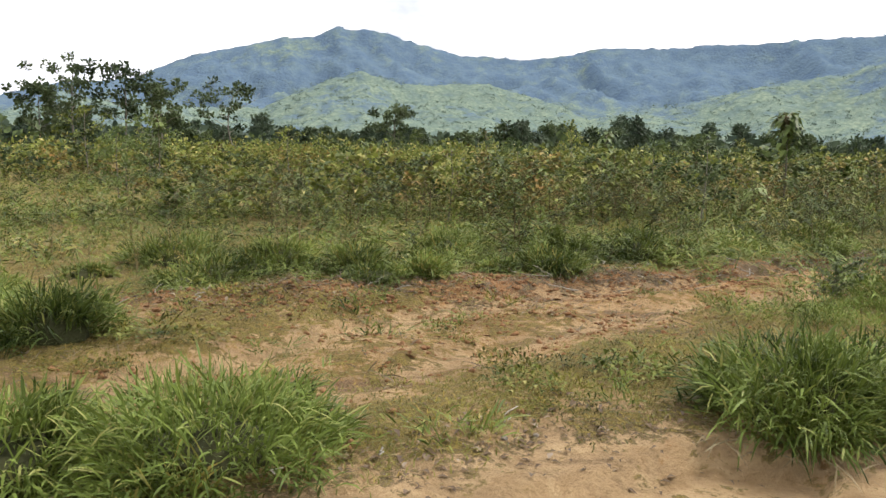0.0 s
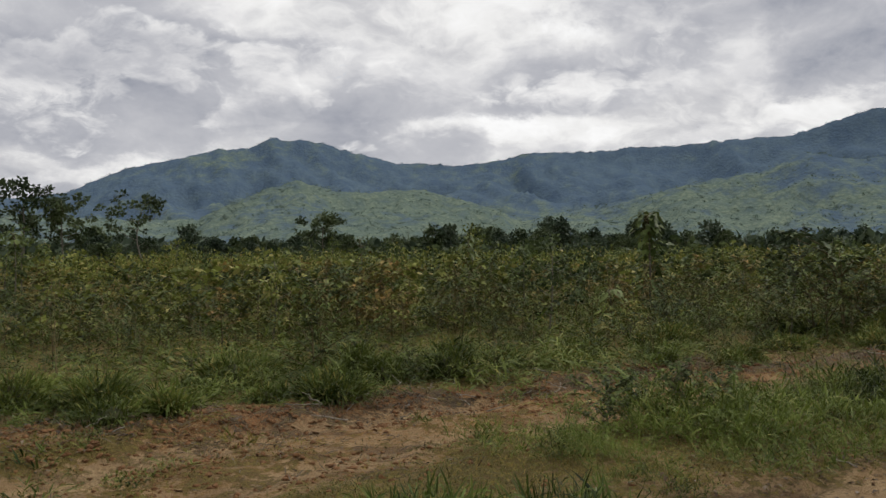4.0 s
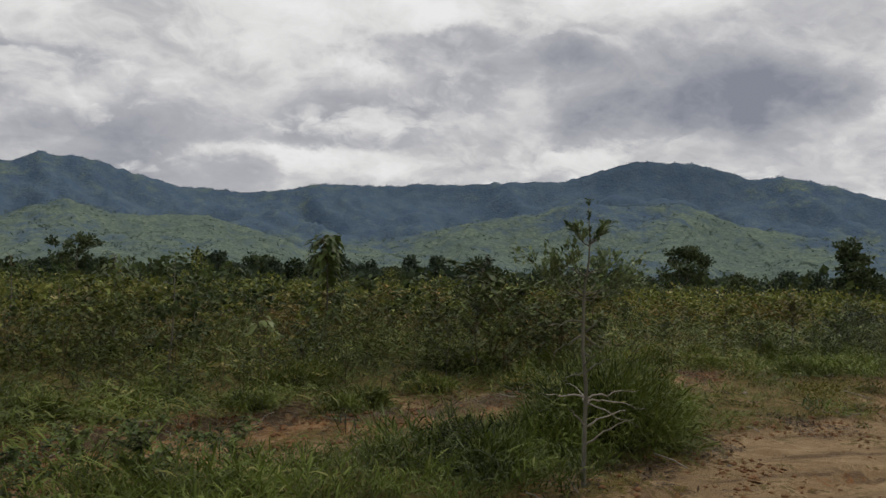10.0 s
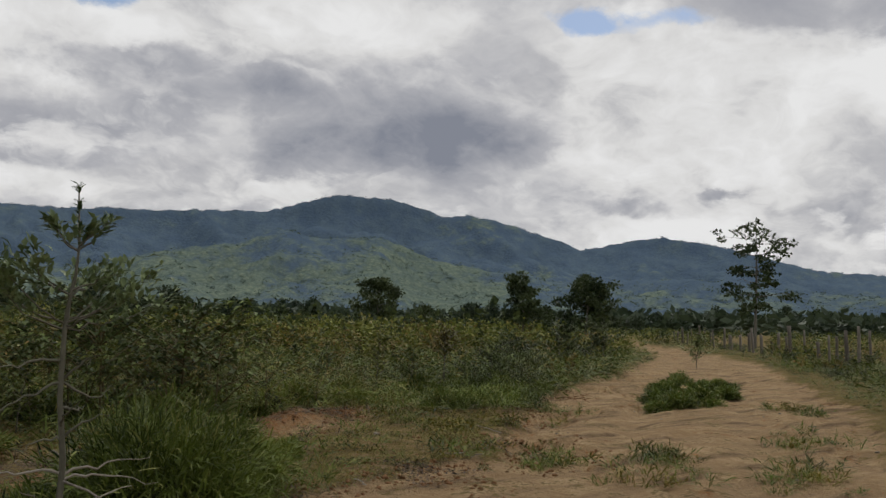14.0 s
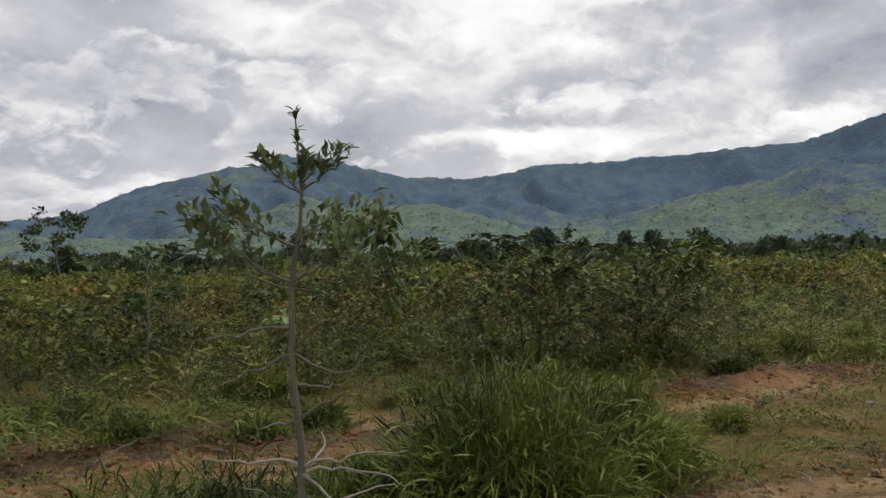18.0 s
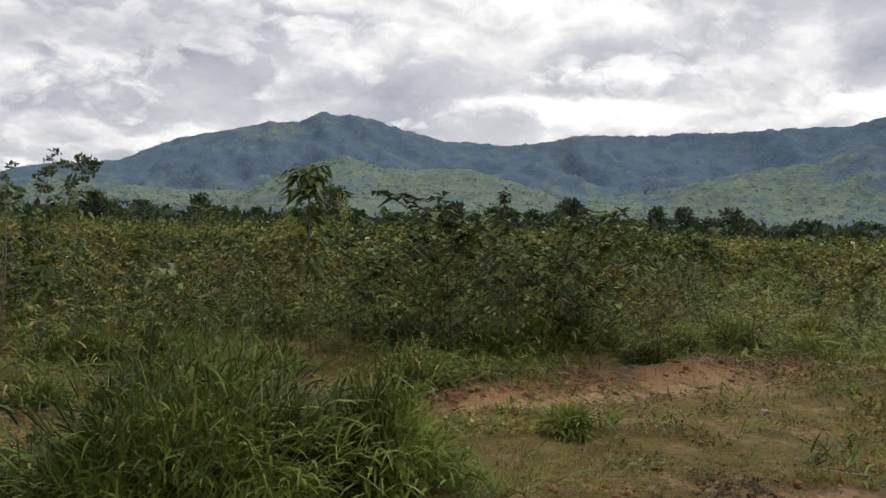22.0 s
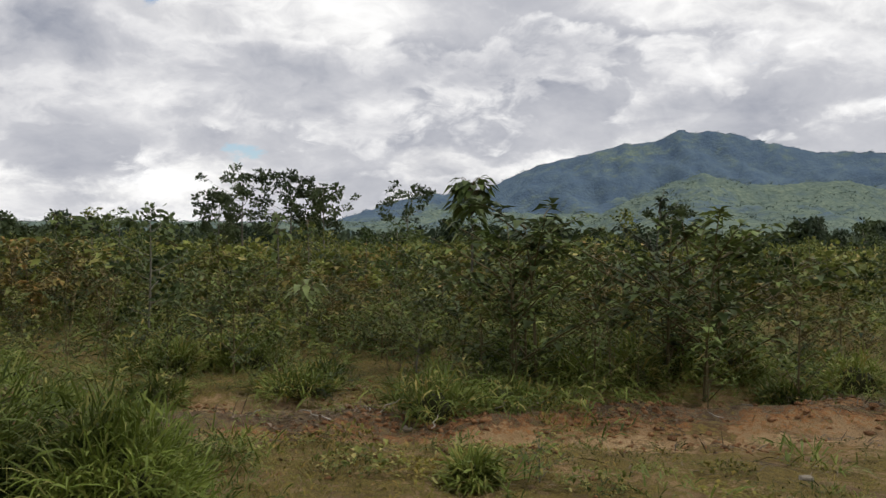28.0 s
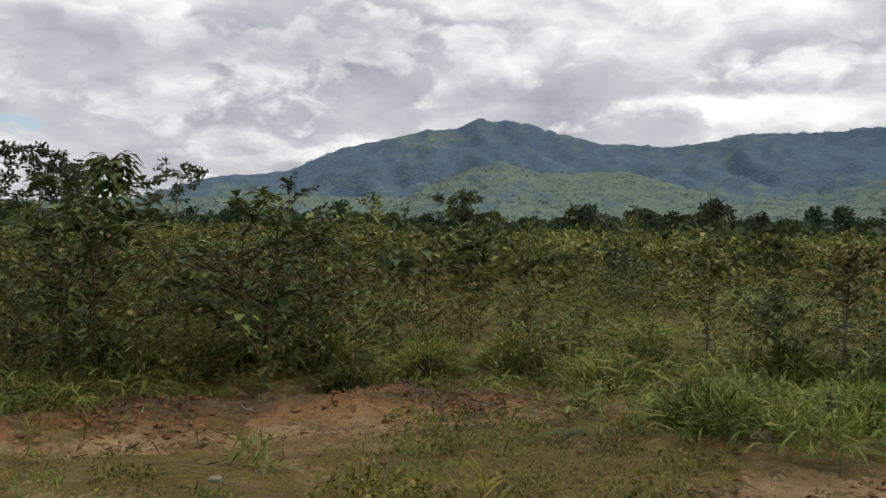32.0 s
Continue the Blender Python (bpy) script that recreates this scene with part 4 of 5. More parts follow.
# ---- thin turf on verge and side track ----
S, N = jitter_grid(-5, 23, 3.0, 8.6, 1100)
lane, track, bank = masks(S, N)
thick = (0.68 + 0.25 * (1 - step(S, 4, 7))) * (1 - lane) * (1 - 0.80 * track * step(S, 0, 3)) * (1 - 0.75 * bank) * step(fractal(S * 0.9, N * 0.9, 90, 4), 0.30, 0.55)
keep = rng.uniform(0, 1, len(S)) < thick
S, N = S[keep], N[keep]
xyz = on_ground(world_xy(S, N))
n = len(S)
h = rng.uniform(0.012, 0.05, n) * (0.6 + 0.9 * fractal(S * 0.7, N * 0.7, 95))
tagged(new("short_turf", mesh_of("short_turf", *blades(xyz, rng.normal(size=(n, 2)), h, h * rng.uniform(0.8, 2.6, n), np.full(n, 0.009), 2), TURF)), "thin yellow-green turf on trodden earth", "grass", kind="stuff")

# ---- the meadow: grass, weeds and shrubs from the bank outward ----
grass_near = [(*tuft_shape(11, 0.40, 0.30, 5, 0.20, 0.020, 2, 0.95, -0.3, 0.9), np.zeros(55 * 3, int)) for k in range(8)]
grass_far = [(*tuft_shape(10, 0.45, 0.38, 5, 0.3, 0.04, 1, 0.6, 0.0, 1.2), np.zeros(50, int)) for k in range(6)]
S, N = jitter_grid(-16, 34, 4.5, 17, 5.0)
keep = N > meadow_edge(S) - 0.15
S, N = S[keep], N[keep]
xyz = on_ground(world_xy(S, N))
rank = N - meadow_edge(S)
size = rng.uniform(0.55, 1.15, len(S)) * (0.5 + 1.1 * step(fractal(S * 0.45, N * 0.45, 101, 3), 0.28, 0.62)) * (0.85 + 0.15 * step(rank, 0.3, 2.5))
size *= 1 - 0.40 * (1 - step(S, 3, 9))
order = np.argsort(rank)
first = order[(S[order] > -6) & (S[order] < 24)][:290]
rest = np.setdiff1d(np.arange(len(S)), first)
models = [tagged(new("meadow_grass_tuft", mesh_of("tuft", *tuft_shape(22, 0.42, 0.30, 6, 0.18, 0.012, 3, 1.0, -0.3, 1.0), FIELD_GRASS)), "tuft of olive green meadow grass", "grass tuft", "tufts at the meadow edge") for k in range(6)]
set_out(models, xyz[first], rng.uniform(0, 6.28, 290), np.c_[size[first], size[first]], rng.integers(0, 6, 290))
v, f, w = scattered(grass_near, xyz[rest], rng.uniform(0, 6.28, len(rest)), size[rest], rng.integers(0, 8, len(rest)))
tagged(new("meadow_grass", mesh_of("meadow_grass", v, f, FIELD_GRASS)), "rank olive green meadow grass", "grass", kind="stuff")


def fan(r0, r1, b0, b1, per_m2, eye=(7.3, 4.0)):
    """Places strewn over a sector of the plan: distances and bearings from a point of the lane."""
    n = int(per_m2 * np.pi * (r1**2 - r0**2) * (b1 - b0) / 360)
    r, b = np.sqrt(rng.uniform(r0**2, r1**2, n)), np.radians(rng.uniform(b0, b1, n))
    xy = np.c_[eye[0] + r * np.sin(b), eye[1] + r * np.cos(b)]
    s, q = lane_sn(xy[:, 0], xy[:, 1])
    keep = (np.abs(q - lane_centre(s)) > lane_half(s) + 0.8) & ((q > meadow_edge(s) + 0.3) | (q < 0))
    return xy[keep], r[keep], np.degrees(b[keep])


xy, r, b = fan(15, 38, -62, 78, 1.7)
s, q = lane_sn(xy[:, 0], xy[:, 1])
keep = (q > 15) | (s > 30) | (q < -1)
xy, s, q = xy[keep], s[keep], q[keep]
size = rng.uniform(0.6, 1.2, len(xy)) * (0.6 + 0.8 * fractal(s * 0.2, q * 0.2, 103))
v, f, w = scattered(grass_far, on_ground(xy), rng.uniform(0, 6.28, len(xy)), size, rng.integers(0, 6, len(xy)))
tagged(new("outer_meadow_grass", mesh_of("outer_meadow_grass", v, f, FIELD_GRASS)), "rank olive green meadow grass farther out", "grass", kind="stuff")

# weeds and shrubs near the bank, in drifts
S, N = jitter_grid(-16, 34, 4.5, 17.5, 3.6)
rank = N - meadow_edge(S)
drift = fractal(S * 0.55, N * 0.55, 112, 3)
tall = np.clip(0.5 + 1.9 * (fractal(S * 0.2, N * 0.2, 110, 3) - 0.32), 0.35, 1.45) * (0.72 + 0.40 * step(N, 9.5, 15)) * (1 - 0.62 * (1 - step(S, 3, 9)) * (1 - step(N, 14, 20))) * (1 - 0.5 * step(S, 18, 23))
tall = tall * (0.45 + 1.15 * step(drift, 0.32, 0.60))
keep = (rank > 0.1) & (rng.uniform(0, 1, len(S)) < (1 - 0.5 * (1 - step(S, 2, 8)) * (1 - step(N, 13, 18))) * (0.30 + 0.70 * step(rank, 0.4, 1.6) + 0.5 * step(S, 5, 8) * (1 - step(rank, 0.6, 1.6))) * (0.45 + 0.75 * step(drift, 0.3, 0.55)))
S, N, rank, tall, drift = S[keep], N[keep], rank[keep], tall[keep], drift[keep]
size = np.minimum(tall * (0.55 + 0.9 * rng.uniform(0, 1, len(S)) ** 1.7), 1.5 - 0.6 * (1 - step(S, 3, 9)) * (1 - step(N, 14, 20)))
xyz = on_ground(world_xy(S, N))
rusty = fractal(S * 0.22, N * 0.22, 120, 3) + rng.uniform(-0.14, 0.14, len(S)) > 0.60
shrubby = (~rusty) & (rng.uniform(0, 1, len(S)) < 0.14 + 0.45 * step(drift, 0.40, 0.58) + 0.35 * (1 - step(rank, 0.5, 3)))
size[shrubby] *= 0.85 + 0.70 * (step(S, 5, 8) * (1 - step(rank, 0.8, 2.5)))[shrubby]
herby = shrubby & (rng.uniform(0, 1, len(S)) < 0.55 + 0.35 * (1 - step(rank, 0.5, 3)))
kinds = (("broadleaf_weed", WEED, (7, 100, 0.118, True, 0.36, 0.06), "upright leafy olive green weed in the meadow", ~rusty & ~shrubby),
         ("rusty_weed", RUSTY, (6, 92, 0.105, True, 0.30, 0.08), "tall weed with yellowing and rusty leaves", rusty),
         ("meadow_shrub", SHRUB, (8, 165, 0.112, True, 0.62, 0.04), "small dark green shrub with dense leaves", shrubby & ~herby),
         ("meadow_bush", HERB, (10, 240, 0.080, True, 0.66, 0.03), "soft green bush at the meadow's edge", herby))
for name, mat, shape, label, mine in kinds:
    at = np.nonzero(mine)[0]
    near = at[np.argsort(rank[at])]
    near = near[(S[near] > -8) & (S[near] < 26)][:220]
    rest = np.setdiff1d(at, near)
    models = [plant(name, weed_shape(*shape), mat, STEM, label, "shrub" if mat in (SHRUB, HERB) else "weed", "plants of the meadow") for k in range(8)]
    set_out(models, xyz[near], rng.uniform(0, 6.28, len(near)), np.c_[size[near] * rng.uniform(0.85, 1.25, len(near)), size[near]], rng.integers(0, 8, len(near)))
    lean = (4, shape[1], shape[2] * 1.1, False, *shape[4:])
    shapes = [whole(*weed_shape(*lean)) for k in range(6)]
    v, f, w = scattered(shapes, xyz[rest], rng.uniform(0, 6.28, len(rest)), size[rest], rng.integers(0, 6, len(rest)))
    tagged(new(name + ("es" if name.endswith("sh") else "s"), mesh_of(name, v, f, [mat, STEM], w)), label + ", in a thick stand", "weeds", kind="stuff")

# weeds farther out, thick
xy, r, b = fan(14, 45, -62, 78, 1.5)
s, q = lane_sn(xy[:, 0], xy[:, 1])
drift = fractal(s * 0.35, q * 0.35, 133, 3)
keep = ((q > 16) | (s > 30) | (q < -1)) & (rng.uniform(0, 1, len(s)) < 0.35 + 0.8 * step(drift, 0.3, 0.55))
xy, s, q, r, drift = xy[keep], s[keep], q[keep], r[keep], drift[keep]
size = np.clip(0.7 + 1.8 * (fractal(s * 0.12, q * 0.12, 130, 3) - 0.3), 0.5, 1.7) * rng.uniform(0.6, 1.2, len(xy)) * (1 - 0.5 * step(s, 22, 30) * (1 - step(q, 18, 30))) * (0.65 + 0.6 * step(drift, 0.3, 0.6)) * (1 - 0.60 * (1 - step(s, 1, 7)) * (1 - step(q, 24, 40)))
rusty = fractal(s * 0.13, q * 0.13, 121, 3) + rng.uniform(-0.14, 0.14, len(s)) > 0.60
dark = (~rusty) & (rng.uniform(0, 1, len(s)) < 0.12 + 0.4 * step(drift, 0.42, 0.62))
for name, mat, shape, label, mine in (("outer_weeds", WEED, (3, 56, 0.150, False, 0.38), "thick stand of olive green weeds", ~rusty & ~dark), ("outer_rusty_weeds", RUSTY, (3, 54, 0.130, False, 0.32), "stand of yellowing and rusty weeds", rusty),
                                      ("outer_shrubs", SHRUB, (4, 120, 0.145, False, 0.55, 0.05), "scattered dark green shrubs", dark)):
    shapes = [whole(*weed_shape(*shape)) for k in range(7)]
    n = int(mine.sum())
    v, f, w = scattered(shapes, on_ground(xy[mine]), rng.uniform(0, 6.28, n), size[mine], rng.integers(0, 7, n))
    tagged(new(name, mesh_of(name, v, f, [mat, STEM], w)), label, "weeds", kind="stuff")

# far meadow: clumps out to the tree line
fine_clumps = [(*clump_shape(78, 0.125), np.zeros(156, int)) for k in range(8)]
clumps = [(*clump_shape(40, 0.19), np.zeros(80, int)) for k in range(8)]
for name, mat, r0, r1, per, lo, hi, shapes, label in (("far_weeds", WEED, 40, 78, 0.34, 0.8, 1.7, fine_clumps, "distant olive green scrub"), ("far_rusty_weeds", RUSTY, 38, 78, 0.13, 0.8, 1.5, fine_clumps, "distant yellowing scrub"),
                                                     ("farther_weeds", WEED, 75, 190, 0.072, 1.0, 2.3, clumps, "distant pale green scrub"), ("far_shrubs", SHRUB, 45, 190, 0.030, 1.0, 2.6, clumps, "distant dark shrubs")):
    xy, r, b = fan(r0, r1, -62, 74, per)
    size = rng.uniform(lo, hi, len(xy)) * np.clip(1 - 0.5 * step(b, 42, 56), 0.4, 1)
    size = np.c_[size * rng.uniform(1.0, 1.7, len(xy)), size]
    v, f, w = scattered(shapes, on_ground(xy), rng.uniform(0, 6.28, len(xy)), size, rng.integers(0, 8, len(xy)))
    tagged(new(name, mesh_of(name, v, f, mat)), label, "scrub", kind="stuff")

# ---- trees ----


def tree(name, x, y, shape, label, leaf_mat=TREE_LEAF, group=""):
    thing = new(name)
    fo, st = shape
    part("crown", mesh_of("crown", *fo, leaf_mat), thing)
    part("trunk", mesh_of("trunk", *st, BARK, smooth=True), thing)
    thing.location = (x, y, float(ground_height(x, y)))
    thing.rotation_euler = (0, 0, rng.uniform(0, 6.28))
    return tagged(thing, label, "tree", group)


def from_lane(bearing, distance, eye=(7.3, 4.0)):
    return eye[0] + distance * math.sin(radians(bearing)), eye[1] + distance * math.cos(radians(bearing))


# three open-crowned trees and their neighbour
for x, y, h, sp in ((-24.6, 57.5, 6.6, 3.0), (-22.0, 59.5, 6.9, 2.2), (-19.6, 60.5, 5.9, 2.2), (-27.2, 58.0, 5.2, 2.0)):
    tree("open_tree", x, y, tree_shape(h, sp, 13, 3, 46, 0.27, 0.40, girth=0.012, head=0.075), "slender tree with a thin open crown", group="open trees in the meadow")
tree("open_tree", -16.5, 70.5, tree_shape(6.4, 3.2, 11, 3, 36, 0.28, 0.4, girth=0.012, head=0.07), "slender tree with a wide thin crown", group="open trees in the meadow")
tree("crooked_tree", -8.3, 167, tree_shape(9.6, 4.2, 10, 3, 60, 0.55, 0.35, girth=0.016, head=0.10), "dark crooked tree standing above the tree line")
tree("feathery_tree", 41, 189, tree_shape(9.2, 3.6, 12, 3, 60, 0.5, 0.3, girth=0.012, head=0.10), "grey-green feathery tree above the tree line", FAR_LEAF)
tree("round_tree", 57, 47.5, tree_shape(5.2, 2.5, 18, 5, 90, 0.24, 0.08, girth=0.016, head=0.13, profile=((0.08, 1.0), (0.5, 0.9), (0.75, 0.6), (1, 0.35))), "round dense dark green tree beside the lane")
tree("tiered_tree", *from_lane(44.6, 60), tree_shape(5.2, 2.0, 22, 3, 60, 0.28, 0.12, tiered=True, girth=0.016, head=0.10, straight=True), "dark tree with flat tiers of branches")
tree("broad_tree", 69, 92, tree_shape(6.9, 3.0, 14, 4, 80, 0.36, 0.2, girth=0.018, head=0.14), "broad dark green tree at the edge of the meadow")
tree("tall_tree", *from_lane(59.8, 62), tree_shape(9.3, 3.0, 24, 3, 40, 0.26, 0.30, tiered=True, girth=0.011, head=0.055, profile=((0.3, 0.25), (0.42, 0.75), (0.55, 0.75), (0.62, 0.3), (0.78, 0.6), (0.88, 1.0), (0.97, 0.7))), "tall slim tree with flat open tiers of foliage beside the fence")

# young trees scattered through the meadow
models = []
for k in range(7):
    sh = tree_shape(2.6, 0.75, 9, 2, 30, 0.12, 0.25, girth=0.006, head=0.08)
    models.append(plant("young_tree", sh, (MID_LEAF, SHRUB, WEED)[k % 3], BARK, "slim young tree standing above the weeds", "young tree", "young trees of the meadow"))
xy, r, b = fan(27, 85, -60, 62, 0.008)
s, q = lane_sn(xy[:, 0], xy[:, 1])
keep = (q > 12) & (s < 45)
xy2, r2, b2 = fan(11, 28, -55, 45, 0.05)
s2, q2 = lane_sn(xy2[:, 0], xy2[:, 1])
keep2 = (q2 > meadow_edge(s2) + 3) & (s2 > 2) & (s2 < 22)
size = np.r_[rng.uniform(0.6, 1.25, int(keep.sum())), rng.uniform(0.4, 0.72, int(keep2.sum()))]
xy = np.r_[xy[keep], xy2[keep2]]
set_out(models, on_ground(xy), rng.uniform(0, 6.28, len(xy)), np.c_[size * rng.uniform(0.8, 1.3, len(xy)), size], rng.integers(0, 7, len(xy)))

# the tree line
line_shapes = [tree_shape(6.0, rng.uniform(1.6, 2.8), 11, 4, 20, 0.62, rng.uniform(0.10, 0.28), tiered=bool(k % 4 == 3), girth=0.018, head=rng.uniform(0.12, 0.17)) for k in range(10)]
models = []
for k, sh in enumerate(line_shapes):
    thing = new("tree_line_tree")
    part("crown", mesh_of("crown", *sh[0], TREE_LEAF if k % 2 else FAR_LEAF), thing)
    part("trunk", mesh_of("trunk", *sh[1], BARK, smooth=True), thing)
    models.append(tagged(thing, "dark tree in the distant tree line", "tree", "trees of the tree line"))
n = 360
b = np.sort(rng.uniform(-60, 72, n))
dist = rng.uniform(150, 225, n) + 70 * step(b, 46, 58)
near_left = (b < -22) & (rng.uniform(0, 1, n) < 0.35)
dist[near_left] = rng.uniform(55, 110, near_left.sum())
size = 0.55 + 0.35 * rng.uniform(0, 1, n) + 0.55 * rng.uniform(0, 1, n) ** 4
size[near_left] *= rng.uniform(0.4, 0.65, near_left.sum())
right = (b > 30) & (b < 53) & (rng.uniform(0, 1, n) < 0.55)
dist[right] = rng.uniform(70, 130, right.sum())
size[right] *= rng.uniform(0.35, 0.65, right.sum())
xy = np.c_[7.3 + dist * np.sin(np.radians(b)), 4 + dist * np.cos(np.radians(b))]
s, q = lane_sn(xy[:, 0], xy[:, 1])
ok = np.abs(q - lane_centre(s)) > 6
xy, size = xy[ok], size[ok]
set_out(models, on_ground(xy), rng.uniform(0, 6.28, len(xy)), np.c_[size * rng.uniform(0.8, 1.3, len(xy)), size], rng.integers(0, 10, len(xy)))
xy, r, b = fan(165, 260, -62, 78, 0.045)
size = rng.uniform(2.2, 4.6, len(xy))
big_clumps = [(*clump_shape(28, 0.40), np.zeros(56, int)) for k in range(6)]
v, f, w = scattered(big_clumps, on_ground(xy), rng.uniform(0, 6.28, len(xy)), np.c_[size * rng.uniform(1, 1.8, len(xy)), size], rng.integers(0, 6, len(xy)))
tagged(new("tree_line_thicket", mesh_of("thicket", v, f, FAR_LEAF)), "distant dark thicket below the tree line", "thicket", kind="stuff")

# ---- the sapling beside the lane ----


def build_sapling():
    thing = new("sapling")
    thing.location = (7.68, 7.95, float(ground_height(7.68, 7.95)))
    trunk = np.array([(0, 0, -0.1), (0.0, 0, 0.3), (0.01, 0.0, 0.7), (-0.02, 0, 1.0), (-0.015, 0, 1.34), (0.0, 0.01, 1.46), (0.025, 0.01, 1.60), (0.035, 0.01, 1.76), (0.015, 0.0, 2.03)])
    part("trunk", mesh_of("trunk", *tube(trunk, np.array([0.019, 0.017, 0.0155, 0.0135, 0.012, 0.0105, 0.008, 0.006, 0.003]), 8), SAP_BARK, smooth=True), thing)

    def limb(z, turn, length, rise, curl=0.0, thick=0.010, bits=9):
        u = np.linspace(0, 1, bits)
        p = np.array([np.interp(z, trunk[:, 2], trunk[:, k]) for k in range(3)])
        a = radians(turn) + curl * u
        line = p + np.c_[np.cos(a) * length * u, np.sin(a) * length * u, length * (rise[0] * u + rise[1] * u * u)]
        line[1:] += rng.normal(size=(bits - 1, 3)) * length * 0.022
        return line, thick * (1.15 - 0.95 * u)

    # dead, bleached limbs low on the trunk
    for z, turn, length, rise, curl in ((0.62, -20, 0.42, (0.35, -0.2), 0.3), (0.60, 15, 0.45, (0.1, -0.25), -0.4), (0.60, -55, 0.40, (-0.35, 0.0), 0.2), (0.63, 175, 0.40, (0.05, 0.1), 0.2), (0.61, 60, 0.4, (0.2, 0.0), 0.4),
                                        (0.80, -8, 0.24, (1.0, -0.6), 0.3), (0.79, 170, 0.20, (0.3, -0.5), 0.3), (1.08, 5, 0.32, (-0.9, 0.75), 0.4), (1.08, -15, 0.20, (1.2, -0.5), -0.3), (1.07, 185, 0.34, (-0.25, -0.1), 0.3), (0.42, -15, 0.42, (0.7, -0.5), 0.5),
                                        (0.44, 200, 0.25, (0.8, -0.2), 0.2), (1.18, 182, 0.42, (-0.12, 0.05), 0.3), (0.30, -40, 0.36, (0.9, -0.4), 0.4), (0.86, -120, 0.24, (0.4, 0.2), 0.6), (0.95, 40, 0.36, (-0.2, 0.1), 0.3)):
        line, r = limb(z, turn, length, rise, curl, 0.0072)
        part("dead_branch", mesh_of("branch", *tube(line, r, 5), DEADWOOD if z < 0.7 else SAP_BARK, smooth=True), thing, "bleached leafless branch" if z < 0.7 else "grey leafless branch")
    # leafy limbs: a wide loose whorl, a smaller one above it and a tight one under the leader
    for z, turn, length, rise, curl, count in ((1.34, 2, 0.58, (0.0, 0.25), 0.2, 66), (1.33, 178, 0.36, (0.3, 0.3), 0.2, 40), (1.36, 150, 0.46, (0.35, 0.35), 0.2, 54), (1.35, -70, 0.40, (0.3, 0.1), 0.3, 34),
                                               (1.37, 60, 0.5, (0.35, 0.2), 0.2, 44), (1.36, 195, 0.40, (0.5, 0.2), 0.2, 46), (1.38, 25, 0.42, (0.4, 0.3), 0.3, 64), (1.36, -30, 0.38, (0.3, 0.4), 0.2, 60), (1.50, 25, 0.24, (0.35, 0.1), 0.3, 34), (1.50, 160, 0.26, (0.45, 0.1), 0.2, 38), (1.52, -60, 0.24, (0.4, 0), 0.3, 30), (1.50, 205, 0.36, (0.3, 0.2), 0.3, 40),
                                               (1.73, 10, 0.17, (0.45, 0.5), 0.2, 34), (1.73, 130, 0.15, (0.4, 0.5), 0.2, 30), (1.72, 190, 0.17, (0.4, 0.4), 0.3, 34), (1.74, -90, 0.14, (0.4, 0.3), 0.3, 28), (1.74, 70, 0.14, (0.5, 0.3), 0.3, 28), (1.76, -40, 0.14, (0.6, 0.3), 0.3, 26)):
        line, r = limb(z, turn, length, rise, curl, 0.005)
        count = int(count * (1.6 if z < 1.7 else 1.0))
        branch = part("leafy_branch", mesh_of("branch", *tube(line, r, 5), BARK, smooth=True), thing)
        k = (rng.uniform(0.10, 1.0, count) ** 0.45) * (len(line) - 1)
        i = np.minimum(k.astype(int), len(line) - 2)
        at = line[i] + (line[i + 1] - line[i]) * (k - i)[:, None]
        out = unit(line[-1] - line[0])
        at = at + rng.normal(size=(count, 3)) * (0.030 if z < 1.7 else 0.012)
        way = out * 0.6 + unit(rng.normal(size=(count, 3))) * 0.75 + [0, 0, 0.45]
        L = rng.uniform(0.045, 0.085, count)
        part("leaves", mesh_of("leaves", *leaves(at, way, L, L * 0.42, 0.2, 0.15), SAP_LEAF), branch)
    n = 60
    z = rng.uniform(1.74, 2.05, n)
    at = np.stack([np.interp(z, trunk[:, 2], trunk[:, k]) for k in (0, 1)] + [z], -1)
    way = np.c_[rng.normal(size=(n, 2)), rng.uniform(0.3, 1.6, n)]
    L = rng.uniform(0.035, 0.06, n)
    part("top_leaves", mesh_of("leaves", *leaves(at, way, L, L * 0.32, 0.2, 0.1), SAP_LEAF), thing)
    return tagged(thing, "young sapling with small grey-green leaves and bleached dead lower branches", "sapling")


build_sapling()

# ---- plants of the meadow that stand out ----


